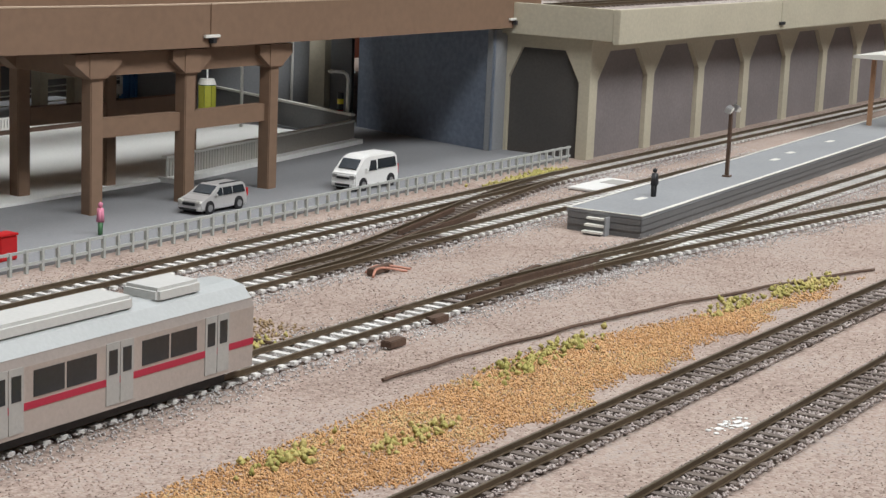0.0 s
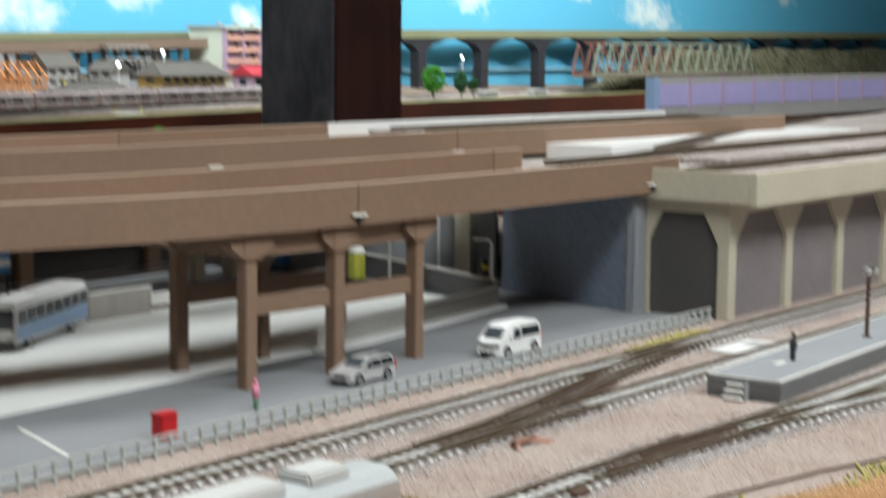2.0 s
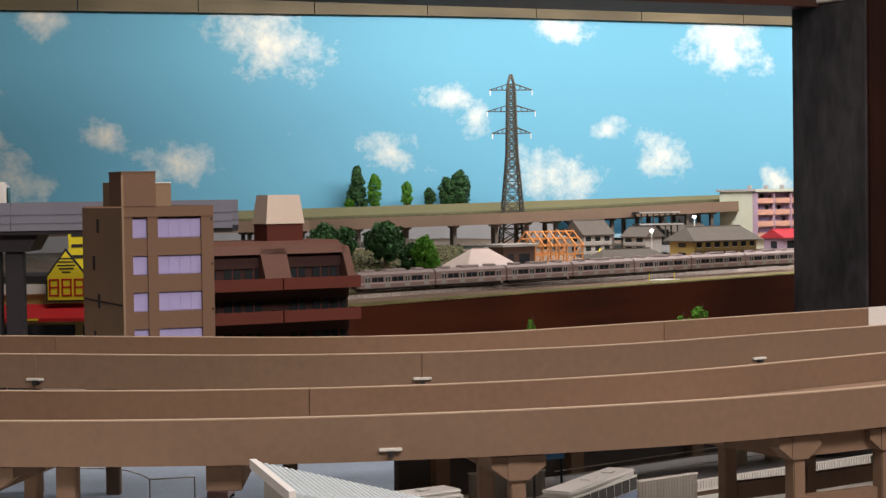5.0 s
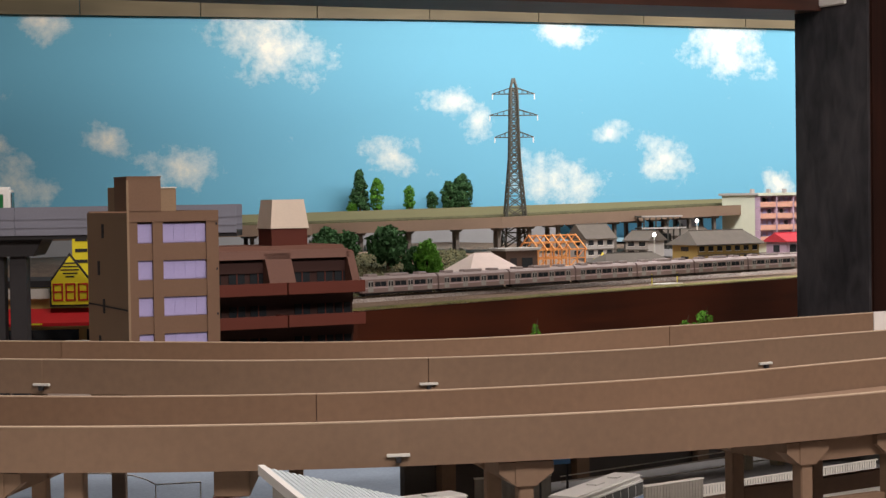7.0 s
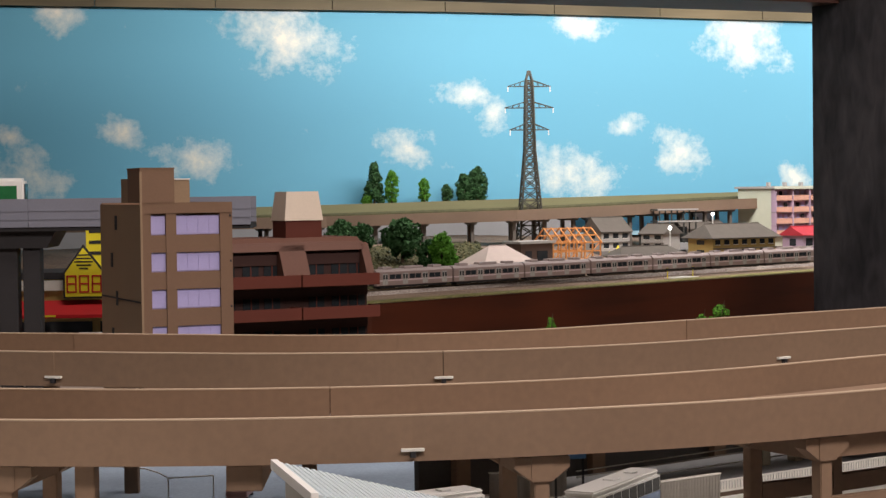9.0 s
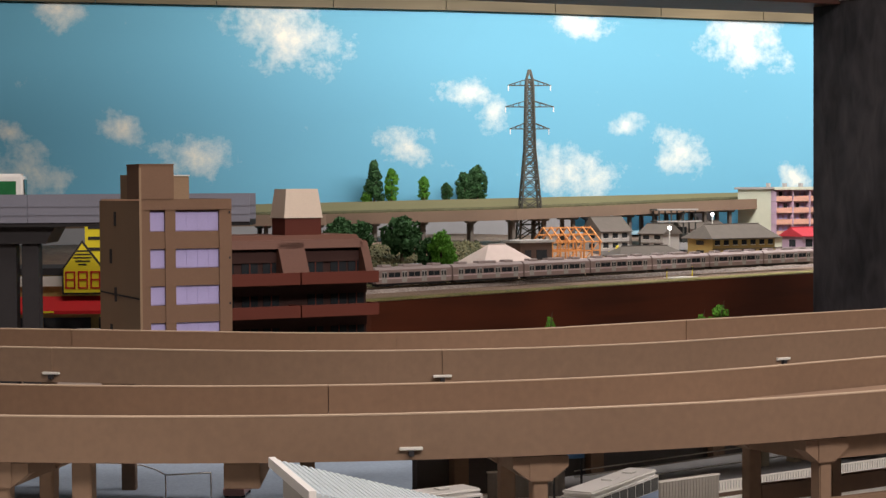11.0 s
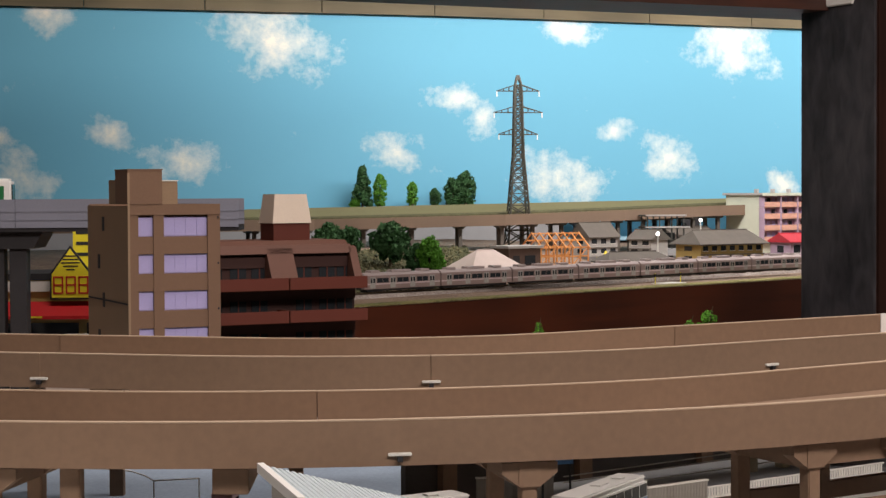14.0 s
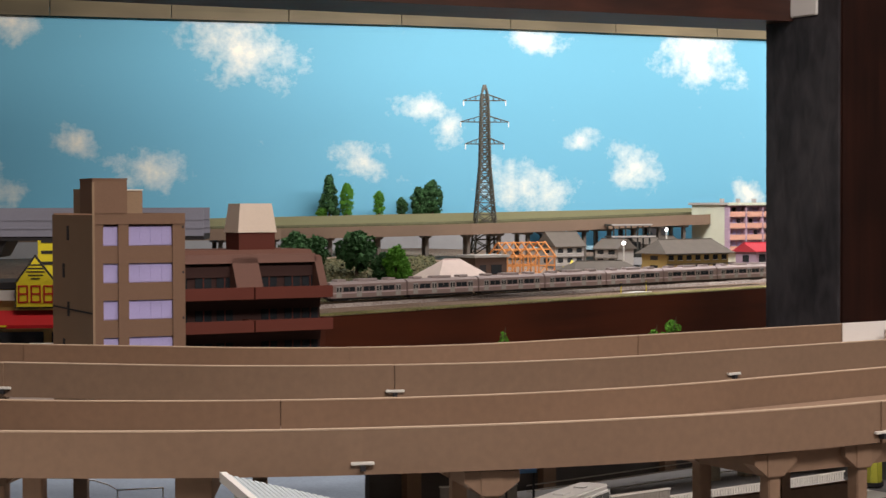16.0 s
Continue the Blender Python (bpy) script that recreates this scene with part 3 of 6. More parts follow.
for a, b in ((d1 + 7, d1 + 54), (d1 + 54, d1 + 105)):
    for s, z in ((9, 29), (50, 29)):
        part("brace", swept([under(a + 2.9, s), under(b - 2.9, s)], [(-2.3, z), (-2.3, z + 7), (2.3, z + 7), (2.3, z)]), CONCRETE, near_v)
for s in (6, 47):
    part("soffit_beam", swept([under(d1 + 4 + 10 * i, s) for i in range(11)], [(0, 52), (0, 60.3), (6, 60.3), (6, 52)]), CONCRETE, near_v)
d2 = dist_near(FAR, 0, 806)
pier(far_v, d2 + 385, FAR, 8, 69.5, 105)
for x, y in ((-208, 954), (-165, 946), (-330, 975), (-70, 925)):
    part("pier_leg", boxed(x - 3.6, x + 3.6, y - 3.6, y + 3.6, 0, 71, bevel=0.4), CONCRETE, far_v)

# ---- arcade wall with the station deck on top ----


def arcade():
    ob = thing("arcade_wall", *uv(411, 23), 0, ANG, "cream concrete railway arcade with grey filled arches", "arcade")
    pitch, n, h = 63.5, 13, 57.0
    for i in range(n):
        a = i * pitch
        # spandrel: arch opening cut as an octagonal top
        out = [(a, 0), (a + 8, 0), (a + 8, 38), (a + 20, 52), (a + pitch - 12, 52), (a + pitch, 38), (a + pitch, h), (a, h)]
        part("arch_pier", prismed(out, "y", 0, 5), CREAM, ob)
        part("infill", boxed(a + 8, a + pitch, 2.5, 4.5, 0, 52.5), ARCH_GREY, ob, "grey arch infill panel")
    part("end_pier", boxed(n * pitch, n * pitch + 10, 0, 6, 0, h), CREAM, ob)
    out = [(0.2, 0), (6, 0), (6, 37), (14, 52), (38, 52), (45, 37), (45, 0), (52, 0), (52, h), (0.2, h)]
    e = part("end_wall", prismed([(-x, z) for x, z in out], "y", -0.1, 5), CREAM, ob)
    e.matrix_basis = pose(0, 0, 0, 0, 0, -90)
    e2 = part("end_infill", boxed(-45, -6, 2.0, 4.0, 0, 52.3), DARK_INFILL, ob, "dark grey blind arch")
    e2.matrix_basis = e.matrix_basis
    part("cap", boxed(-1.5, 6, -1.2, 52, h, h + 1.2), CREAM, ob)
    for i in range(4):
        g = part("deck_girder", boxed(-6 + i * 205, 198.4 + i * 205, -17, -13.5, h, 73.5, bevel=0.3), CREAM, ob)
        part("girder_clip", boxed(195 + i * 205, 202 + i * 205, -18.4, -17.1, h + 3, h + 4.6), PIER_DARK, ob, "dark joint clip")
    part("end_girder", boxed(-6, -2.5, -13.4, 60, h + 1.3, 73.5, bevel=0.3), CREAM, ob)
    part("deck_slab", boxed(14, 830, -13.4, 330, h + 1.4, 67), DECK_BALLAST, ob)
    part("ballast_bed", boxed(14, 830, -13.3, 102, 67, 71.6), DECK_BALLAST, ob, "pale pinkish ballast under the deck tracks")
    part("upper_bed", prismed([(60, 34), (830, 34), (830, 262), (342, 184), (92, 102), (60, 70)], "z", 71.7, 75), DECK_BALLAST, ob, "pale pinkish ballast of the station throat")
    part("deck_nose", boxed(-2, 13.8, -13.4, 46, h + 1.4, 67), CONCRETE, ob)


arcade()
bw = thing("abutment", *uv(397, 69.5), 0, ANG, "slate blue abutment wall under the viaduct", "wall")
part("side", boxed(0, 17, 0, 3, 0, 60), PLATFORM, bw, "grey end face")
part("inner_wall", prismed([(0, 0), (3, 0), (30, 97), (27, 97)], "z", 0, 60), BLUE_WALL, bw)

# ---- tracks ----
SL = {}


def track(name, path, label, z=0.6, pitch=5.6, pale=(), gauge=9.0):
    """Two rails on sleepers; pale: stretches, by their distance along the path, with concrete sleepers."""
    ob = thing(name, 0, 0, 0, 0, label, "track", "yard tracks")
    for s in (-gauge / 2 - 0.5, gauge / 2 + 0.5):
        sp = side_path(path, s)
        part("rail", swept(sp, [(-0.6, z + 1.05), (0.6, z + 1.05), (0.6, z + 1.2), (0.2, z + 1.35), (0.2, z + 2.1), (0.36, z + 2.2), (0.36, z + 2.55), (-0.36, z + 2.55), (-0.36, z + 2.2), (-0.2, z + 2.1), (-0.2, z + 1.35), (-0.6, z + 1.2)]), RAIL, ob)
        part("rail_head", swept(sp, [(-0.3, z + 2.55), (0.3, z + 2.55), (0.26, z + 2.66), (-0.26, z + 2.66)]), RAIL_TOP, ob)
    L = length(path)
    dd = 3.0
    while dd < L - 2:
        x, y, h = along(path, dd)
        k = any(a <= dd <= b for a, b in pale)
        m = pose(x * MM, y * MM, z * MM, 0, 0, h + random.uniform(-1, 1))
        if k not in SL:
            w = 1.05 if k else 1.0
            SL[k] = part("sleeper", boxed(-w, w, -7.2, 7.2, 0, 1.1, bevel=0.12), PC_SLEEPER if k else SLEEPER, ob)
            SL[k].matrix_basis = m
        else:
            shared("sleeper", SL[k], ob, m)
        dd += 5.3 if k else pitch
    return ob


TA = [uv(-160, -4), uv(60, -4), uv(140, -1.5), uv(350, 1), uv(900, 2)]
TB = [uv(-160, -42), uv(120, -38.5), uv(900, -38.5)]
TC = [uv(-260, -98), uv(105, -98), uv(180, -102), uv(250, -104.5), uv(900, -104.5)]
TC2 = [uv(120, -98.5), uv(180, -104), uv(240, -114), uv(300, -123), uv(380, -135), uv(480, -150), uv(700, -183)]
TD = [uv(-200, -189), uv(170, -195), uv(700, -206)]
TE = [uv(-200, -227), uv(400, -233), uv(700, -240)]
XO = [uv(85, -37.5), uv(130, -35), uv(190, -24), uv(250, -11), uv(310, -2), uv(350, 1)]


def smooth_path(p, k=3):
    for _ in range(k):
        q = [p[0]]
        for a, b in zip(p, p[1:]):
            q += [(a[0] * 0.75 + b[0] * 0.25, a[1] * 0.75 + b[1] * 0.25), (a[0] * 0.25 + b[0] * 0.75, a[1] * 0.25 + b[1] * 0.75)]
        p = q + [p[-1]]
    return p


track("railway_track", smooth_path(TA), "dark sleepered track with rusty rails beside the fence", pale=[(0, 2000)])
track("railway_track", smooth_path(TB), "track with rusty rails leading behind the low platform", pale=[(0, 255), (345, 2000)])
track("railway_track", smooth_path(TC), "track with pale ballast leading along the platform", pale=[(0, 350), (430, 2000)])
track("branch_track", smooth_path(TC2), "diverging track leaving the turnout", z=0.75, pale=[(70, 2000)])
track("railway_track", smooth_path(TD), "siding track with dark rails in pink gravel")
track("railway_track", smooth_path(TE), "outer siding track with dark rails in pink gravel")
track("crossover_track", smooth_path(XO), "rusty brown crossover between two tracks", z=0.75)

# ---- low platform ----
PFA = ANG + 2.6
pf = thing("low_platform", *uv(237, -90.5), 0, PFA, "low grey island platform with pale edging", "platform")
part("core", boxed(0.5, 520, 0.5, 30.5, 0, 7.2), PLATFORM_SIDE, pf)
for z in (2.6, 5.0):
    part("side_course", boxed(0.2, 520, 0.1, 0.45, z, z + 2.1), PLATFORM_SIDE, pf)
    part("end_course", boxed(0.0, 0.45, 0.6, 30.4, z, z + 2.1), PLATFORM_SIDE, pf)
part("paving", boxed(0, 520, 0, 31, 7.2, 8.4, bevel=0.2), PLATFORM, pf)
part("edging", boxed(-0.2, 520, -0.3, 1.3, 8.4, 8.8, bevel=0.15), OFFWHITE, pf, "pale edge strip")
part("edging", boxed(-0.2, 0.8, 1.4, 31.2, 8.4, 8.8, bevel=0.15), OFFWHITE, pf, "pale edge strip")
part("edging", boxed(0.9, 520, 30.2, 31.2, 8.4, 8.8, bevel=0.15), OFFWHITE, pf, "pale edge strip")

# ---- fence ----
fence = thing("lineside_fence", *uv(-80, 27), 0, ANG, "grey-green post and rail fence beside the street", "fence")
for z in (2.4, 6.6):
    part("rail", boxed(0, 482, -0.35, 0.35, z, z + 0.9), FENCE_M, fence)
pb = part("post", boxed(-0.5, 0.5, -0.6, 0.6, -0.5, 7.6), FENCE_M, fence)
for i in range(1, 69):
    shared("post", pb, fence, pose(i * 7.05 * MM, 0, 0))


# ---- vehicles ----


def wheels(ob, xs, half, r, wdt=2.0):
    for x in xs:
        for s in (-1, 1):
            bm = bmesh.new()
            rod(bm, (x, s * (half - wdt), r), (x, s * half, r), r, None, 16)
            w = part("wheel", bm, BLACK, ob)
            bm = bmesh.new()
            rod(bm, (x, s * (half - 0.2), r), (x, s * (half + 0.15), r), r * 0.58, None, 12)
            part("hubcap", bm, STEEL, w, "grey metal hubcap")


def car_body(ob, prof, half, tuck, material, belt):
    """A body drawn from its side outline, drawn in above the belt line."""
    bm = bmesh.new()
    prism(bm, prof, "y", -half, half)
    for v in bm.verts:
        if v.co.z > belt:
            v.co.y *= 1 - tuck * (v.co.z - belt) / (max(p[1] for p in prof) - belt)
    bmesh.ops.bevel(bm, geom=list(bm.edges), offset=0.5, segments=2, affect="EDGES")
    return part("body", bm, material, ob, smooth=False)


def van():
    x, y = uv(258.5, 48)
    ob = thing("minivan", x, y, 1.0, ANG, "white minivan parked on the street by the fence", "van")
    body = car_body(ob, [(-16, 1.6), (16, 1.6), (16.3, 6), (15.6, 12.6), (13.5, 14.2), (-6, 14.4), (-9.5, 13.4), (-14, 8.2), (-16.2, 7.2), (-16.4, 3)], 6.0, 0.14, WHITE, 7.0)
    for s in (-1, 1):
        for nm, pts in (("side_window", [(-6.2, 8.0), (-0.6, 8.0), (-0.6, 12.2), (-4.4, 12.2)]), ("side_window", [(0.6, 8.3), (14.2, 8.3), (13.6, 12.4), (0.6, 12.4)])):
            w = part(nm, prismed(pts, "y", -0.2, 0.2), GLASS, ob, "dark tinted side window")
            w.matrix_basis = pose(0, s * 6.0 * MM, 7 * MM, s * 6.5, 0, 0) @ pose(0, 0, -7 * MM)
        part("mirror", boxed(-8.8, -7.8, s * 6.4 - 0.6, s * 6.4 + 0.6, 8, 9.6, bevel=0.2), WHITE, ob)
        part("headlight", boxed(-16.5, -15.6, s * 4.3 - 1.2, s * 4.3 + 1.2, 5.4, 6.8, bevel=0.2), STEEL, ob, "grey headlight")
        part("tail_light", boxed(15.8, 16.5, s * 5.0 - 0.6, s * 5.0 + 0.6, 5, 9), RED, ob, "red tail light")
    ws = part("windscreen", boxed(-0.25, 0.25, -4.5, 4.5, -2.5, 2.6, bevel=0.2), CAR_GLASS, ob, "dark windscreen")
    ws.matrix_basis = pose(-11.95 * MM, 0, 10.95 * MM, 0, 41, 0)
    part("grille", boxed(-16.7, -16.1, -3, 3, 5.2, 6.0), BLACK, ob)
    part("bumper", boxed(-16.9, -15.6, -5.6, 5.6, 1.8, 3.8, bevel=0.4), WHITE, ob)
    part("lower_grille", boxed(-17.0, -16.8, -3.6, 3.6, 2.2, 3.2), BLACK, ob)
    for x in (-10.4, 10.2):
        for sd in (-1, 1):
            bm = bmesh.new()
            rod(bm, (x, sd * 5.7, 2.5), (x, sd * 6.06, 2.5), 3.1, None, 16)
            part("wheel_arch", bm, BLACK, ob)
    wheels(ob, (-10.4, 10.2), 6.3, 2.5)


def wagon():
    x, y = uv(169, 57)
    ob = thing("estate_car", x, y, 1.0, ANG, "silver estate car parked on the street by the viaduct", "car")
    car_body(ob, [(-14, 1.4), (14, 1.4), (14.2, 5.2), (13.4, 9.6), (11.5, 10.3), (-2.5, 10.3), (-7.6, 6.6), (-13.2, 5.6), (-14.4, 4.4)], 5.6, 0.18, SILVER, 5.6)
    for s in (-1, 1):
        for pts in ([(-5.6, 6.4), (-1.2, 6.4), (-1.2, 9.3), (-2.2, 9.3)], [(-0.5, 6.4), (4.6, 6.4), (4.6, 9.3), (-0.5, 9.3)], [(5.4, 6.5), (12.4, 6.5), (11.6, 9.3), (5.4, 9.3)]):
            w = part("side_window", prismed(pts, "y", -0.2, 0.2), GLASS, ob, "dark side window")
            w.matrix_basis = pose(0, s * 5.6 * MM, 5.6 * MM, s * 12.0, 0, 0) @ pose(0, 0, -5.6 * MM)
        part("headlight", boxed(-14.5, -13.2, s * 4.2 - 1.1, s * 4.2 + 1.1, 4.3, 5.4, bevel=0.2), OFFWHITE, ob, "clear headlight")
        part("tail_light", boxed(13.7, 14.4, s * 4.9 - 0.5, s * 4.9 + 0.5, 4.6, 7.6), RED, ob, "red tail light")
        part("mirror", boxed(-5.6, -4.8, s * 5.9 - 0.5, s * 5.9 + 0.5, 6.2, 7.2, bevel=0.15), SILVER, ob)
    ws = part("windscreen", boxed(-0.2, 0.2, -4.2, 4.2, -2.3, 2.4, bevel=0.15), CAR_GLASS, ob, "dark windscreen")
    ws.matrix_basis = pose(-5.2 * MM, 0, 8.55 * MM, 0, 54, 0)
    part("grille", boxed(-14.75, -14.2, -2.8, 2.8, 3.4, 4.4), BLACK, ob)
    part("bumper", boxed(-14.9, -13.6, -5.2, 5.2, 1.5, 3.1, bevel=0.4), SILVER, ob)
    part("lower_grille", boxed(-15.1, -14.8, -4, 4, 1.6, 2.4), BLACK, ob)
    part("roof_rail", boxed(-1, 11, 3.4, 3.9, 10.2, 10.7), BLACK, ob)
    part("roof_rail", boxed(-1, 11, -3.9, -3.4, 10.2, 10.7), BLACK, ob)
    for x in (-8.9, 8.6):
        for sd in (-1, 1):
            bm = bmesh.new()
            rod(bm, (x, sd * 5.3, 2.3), (x, sd * 5.66, 2.3), 2.8, None, 16)
            part("wheel_arch", bm, BLACK, ob)
    wheels(ob, (-8.9, 8.6), 5.9, 2.3)


def bus(x, y, z, rz, stripe, label, roof=WHITE):
    ob = thing("coach", x, y, z, rz, label, "bus", "coaches")
    bm = boxed(-39, 39, -8.2, 8.2, 2.2, 20, bevel=1.6)
    part("body", bm, WHITE, ob)
    part("roof", boxed(-38, 38, -7.6, 7.6, 19.6, 21.2, bevel=0.9), roof, ob, "off-white roof")
    part("windscreen", boxed(-39.4, -38.7, -7.2, 7.2, 9.5, 18, bevel=0.3), GLASS, ob, "large dark windscreen")
    part("rear_window", boxed(38.7, 39.3, -6, 6, 12, 17.5), GLASS, ob)
    for s in (-1, 1):
        part("stripe", boxed(-37, 37, s * 8.3 - 0.15, s * 8.3 + 0.15, 4.6, 11.2), stripe, ob, "coloured side stripe")
        for i in range(8):
            part("side_window", boxed(-36 + i * 9.2, -28 + i * 9.2, s * 8.25 - 0.2, s * 8.25 + 0.2, 11.6, 17.6), GLASS, ob)
        part("headlight", boxed(-39.5, -38.8, s * 5.6 - 1.2, s * 5.6 + 1.2, 4.6, 6.2), STEEL, ob)
    part("bumper", boxed(-39.8, -38.6, -7.6, 7.6, 2.4, 4.2, bevel=0.3), BLACK, ob)
    part("roof_vent", boxed(-6, 4, -3, 3, 21.1, 22, bevel=0.4), roof, ob)
    part("roof_vent", boxed(18, 24, -3, 3, 21.1, 21.9, bevel=0.4), roof, ob)
    wheels(ob, (-24, 20), 8.1, 3.2, 2.6)


van()
wagon()
bus(77, 833, 2.2, 61, PALE_BLUE, "white and blue coach standing on the forecourt")
bus(-19, 796, 2.2, 33, RED, "white coach with a red stripe behind the viaduct legs")


def train_car(ob, x0, roof_units, cab, skin=TRAIN_BODY, top=TRAIN_ROOF, line=TRAIN_RED, unit=TRAIN_UNIT):
    L, w = 131.0, 9.6
    prof = [(-w, 5), (-w - 0.1, 20), (-w + 0.6, 22.4), (w - 0.6, 22.4), (w + 0.1, 20), (w, 5)]
    body = part("car_body", prismed(prof, "x", x0, x0 + L), skin, ob)
    part("roof", prismed([(-w + 0.4, 22.2), (-6.5, 25), (-3, 25.8), (3, 25.8), (6.5, 25), (w - 0.4, 22.2)], "x", x0 + 0.3, x0 + L - 0.3), top, ob)
    for a, b in roof_units:
        part("air_conditioner", boxed(x0 + a, x0 + b, -5.6, 5.6, 25, 28.6, bevel=0.8), unit, ob, "pale roof air conditioner")
    for s in (-1, 1):
        part("stripe", boxed(x0, x0 + L, s * (w + 0.12) - 0.08, s * (w + 0.12) + 0.08, 10.6, 12.2), line, ob, "crimson waist stripe")
        for i in range(4):
            c = x0 + 14 + i * 34.3
            for k in (-1, 1):
                part("door", boxed(c + k * 2.3 - 2.15, c + k * 2.3 + 2.15, s * (w + 0.05) - 0.2, s * (w + 0.05) + 0.2, 6, 20.2), GREY_WALL, ob)
                part("door_window", boxed(c + k * 2.3 - 1.4, c + k * 2.3 + 1.4, s * (w + 0.2) - 0.15, s * (w + 0.2) + 0.15, 13, 18.6), GLASS, ob)
            if i < 3:
                for k in (-1, 1):
                    part("side_window", boxed(c + 17.1 + k * 5 - 4.6, c + 17.1 + k * 5 + 4.6, s * (w + 0.1) - 0.15, s * (w + 0.1) + 0.15, 13, 18.8), GLASS, ob)
    part("underframe", boxed(x0 + 30, x0 + L - 30, -7.5, 7.5, 2.4, 5), BLACK, ob)
    for c in (x0 + 20, x0 + L - 20):
        part("bogie", boxed(c - 13, c + 13, -6.6, 6.6, 1.6, 5), BLACK, ob)
        for dx in (-7, 7):
            bm = bmesh.new()
            rod(bm, (c + dx, -5.4, 3), (c + dx, 5.4, 3), 2.9, None, 14)
            part("wheelset", bm, RAIL, ob)
    part("gangway", boxed(x0 - 1.6, x0, -4, 4, 5, 22), BLACK, ob)
    if cab:
        part("end_window", boxed(x0 + L - 0.1, x0 + L + 0.3, -8, 8, 13, 20), GLASS, ob)


tr = thing("commuter_train", *uv(-284, -98), 0.4, ANG, "silver commuter train with a crimson stripe on the track", "train")
train_car(tr, 0.0, [(14, 30), (50, 84), (100, 116)], False)
train_car(tr, 134.0, [(14, 30), (44, 92), (100, 116)], True)

# ---- street furniture ----


def street_lamp(u, v, h, rz):
    x, y = uv(u, v)
    ob = thing("street_lamp", x, y, 2.0, rz, "pale grey curved street lamp on the forecourt wall", "street lamp", "street lamps")
    part("post", rodded([(0, 0, 0), (0, 0, h - 4), (-0.8, 0, h - 2), (-3, 0, h - 0.6), (-9, 0, h)], 0.8, 8), LAMP_GREY, ob)
    bm = bmesh.new()
    blob(bm, (-10.5, 0, h), 2.2, 0.55)
    part("head", bm, OFFWHITE, ob, "rounded white lamp head", smooth=True)
    bm = bmesh.new()
    rod(bm, (0, 0, 0), (0, 0, 1.4), 1.3, 1.0, 10)
    part("base", bm, LAMP_GREY, ob)


street_lamp(368, 200, 34, 20)
street_lamp(372, 137, 34, 20)

x, y = uv(393, 243)
kiosk = thing("round_kiosk", x, y, 2.2, ANG, "lime yellow round kiosk with a white lid", "kiosk")
for i in range(8):
    a = i * math.pi / 4
    bm = bmesh.new()
    prism(bm, [(4.9 * math.cos(a + d), 4.9 * math.sin(a + d)) for d in (-0.36, 0.36)] + [(4.2 * math.cos(a + d), 4.2 * math.sin(a + d)) for d in (0.36, -0.36)], "z", 2, 16)
    part("side_panel", bm, LIME, kiosk)
bm = bmesh.new()
rod(bm, (0, 0, 0), (0, 0, 16.5), 4.5, None, 16)
part("core", bm, GREEN, kiosk)
bm = bmesh.new()
rod(bm, (0, 0, 16.5), (0, 0, 19.5), 5.0, 3.8, 20)
part("lid", bm, OFFWHITE, kiosk, "white domed lid")
bm = bmesh.new()
rod(bm, (0, 0, 0), (0, 0, 2), 5.6, None, 20)
part("base", bm, BLACK, kiosk)
part("mast", rodded([(0, 0, 19), (0, 0, 34)], 0.5, 8), WHITE, kiosk, "thin white mast")

x, y = uv(376, 144)
sg = thing("striped_marker", x, y, 2.2, ANG, "black, yellow and red striped marker post", "marker post")
for i, (z0, z1, m, r) in enumerate(((0, 10, RUST, 1.3), (10, 13.5, RED, 1.5), (13.5, 16.5, BLACK, 1.6), (16.5, 19, YELLOW, 1.6), (19, 22, BLACK, 1.5))):
    bm = bmesh.new()
    rod(bm, (0, 0, z0), (0, 0, z1), r, None, 10)
    part("band", bm, m, sg)

wall = thing("forecourt_wall", *uv(150, 122), 0, 0, "weathered concrete forecourt wall with picket railing", "wall")
A0, A1, A2 = uv(205, 112), uv(370, 132), uv(420, 265)
A0, A1, A2 = [(a[0] - uv(150, 122)[0], a[1] - uv(150, 122)[1]) for a in (A0, A1, A2)]
part("kerb", swept([A0, A1], [(-6, 0), (-6, 3.2), (3, 3.2), (3, 0)]), PLAZA, wall)
part("plinth", swept([piece([A0, A1], 80, 165)[0], A1], [(-1, 3), (-1, 11), (1, 11), (1, 3)]), BLOCK, wall)
part("coping", swept([A0, A1], [(-1.3, 11.2), (-1.3, 12.2), (1.3, 12.2), (1.3, 11.2)]), OFFWHITE, wall)
part("back_wall", swept([A1, A2], [(-1, 2), (-1, 14), (1, 14), (1, 2)]), PLATFORM_SIDE, wall)
part("back_coping", swept([A1, A2], [(-1.3, 14.1), (-1.3, 15.2), (1.3, 15.2), (1.3, 14.1)]), OFFWHITE, wall)
pk = None
for i in range(38):
    x, y, h = along([A0, A1], 2 + i * 2.2)
    if pk is None:
        pk = part("picket", boxed(-0.45, 0.45, -0.4, 0.4, 3.2, 11.2), OFFWHITE, wall)
        pk.matrix_basis = pose(x * MM, y * MM, 0, 0, 0, h)
    else:
        shared("picket", pk, wall, pose(x * MM, y * MM, 0, 0, 0, h))

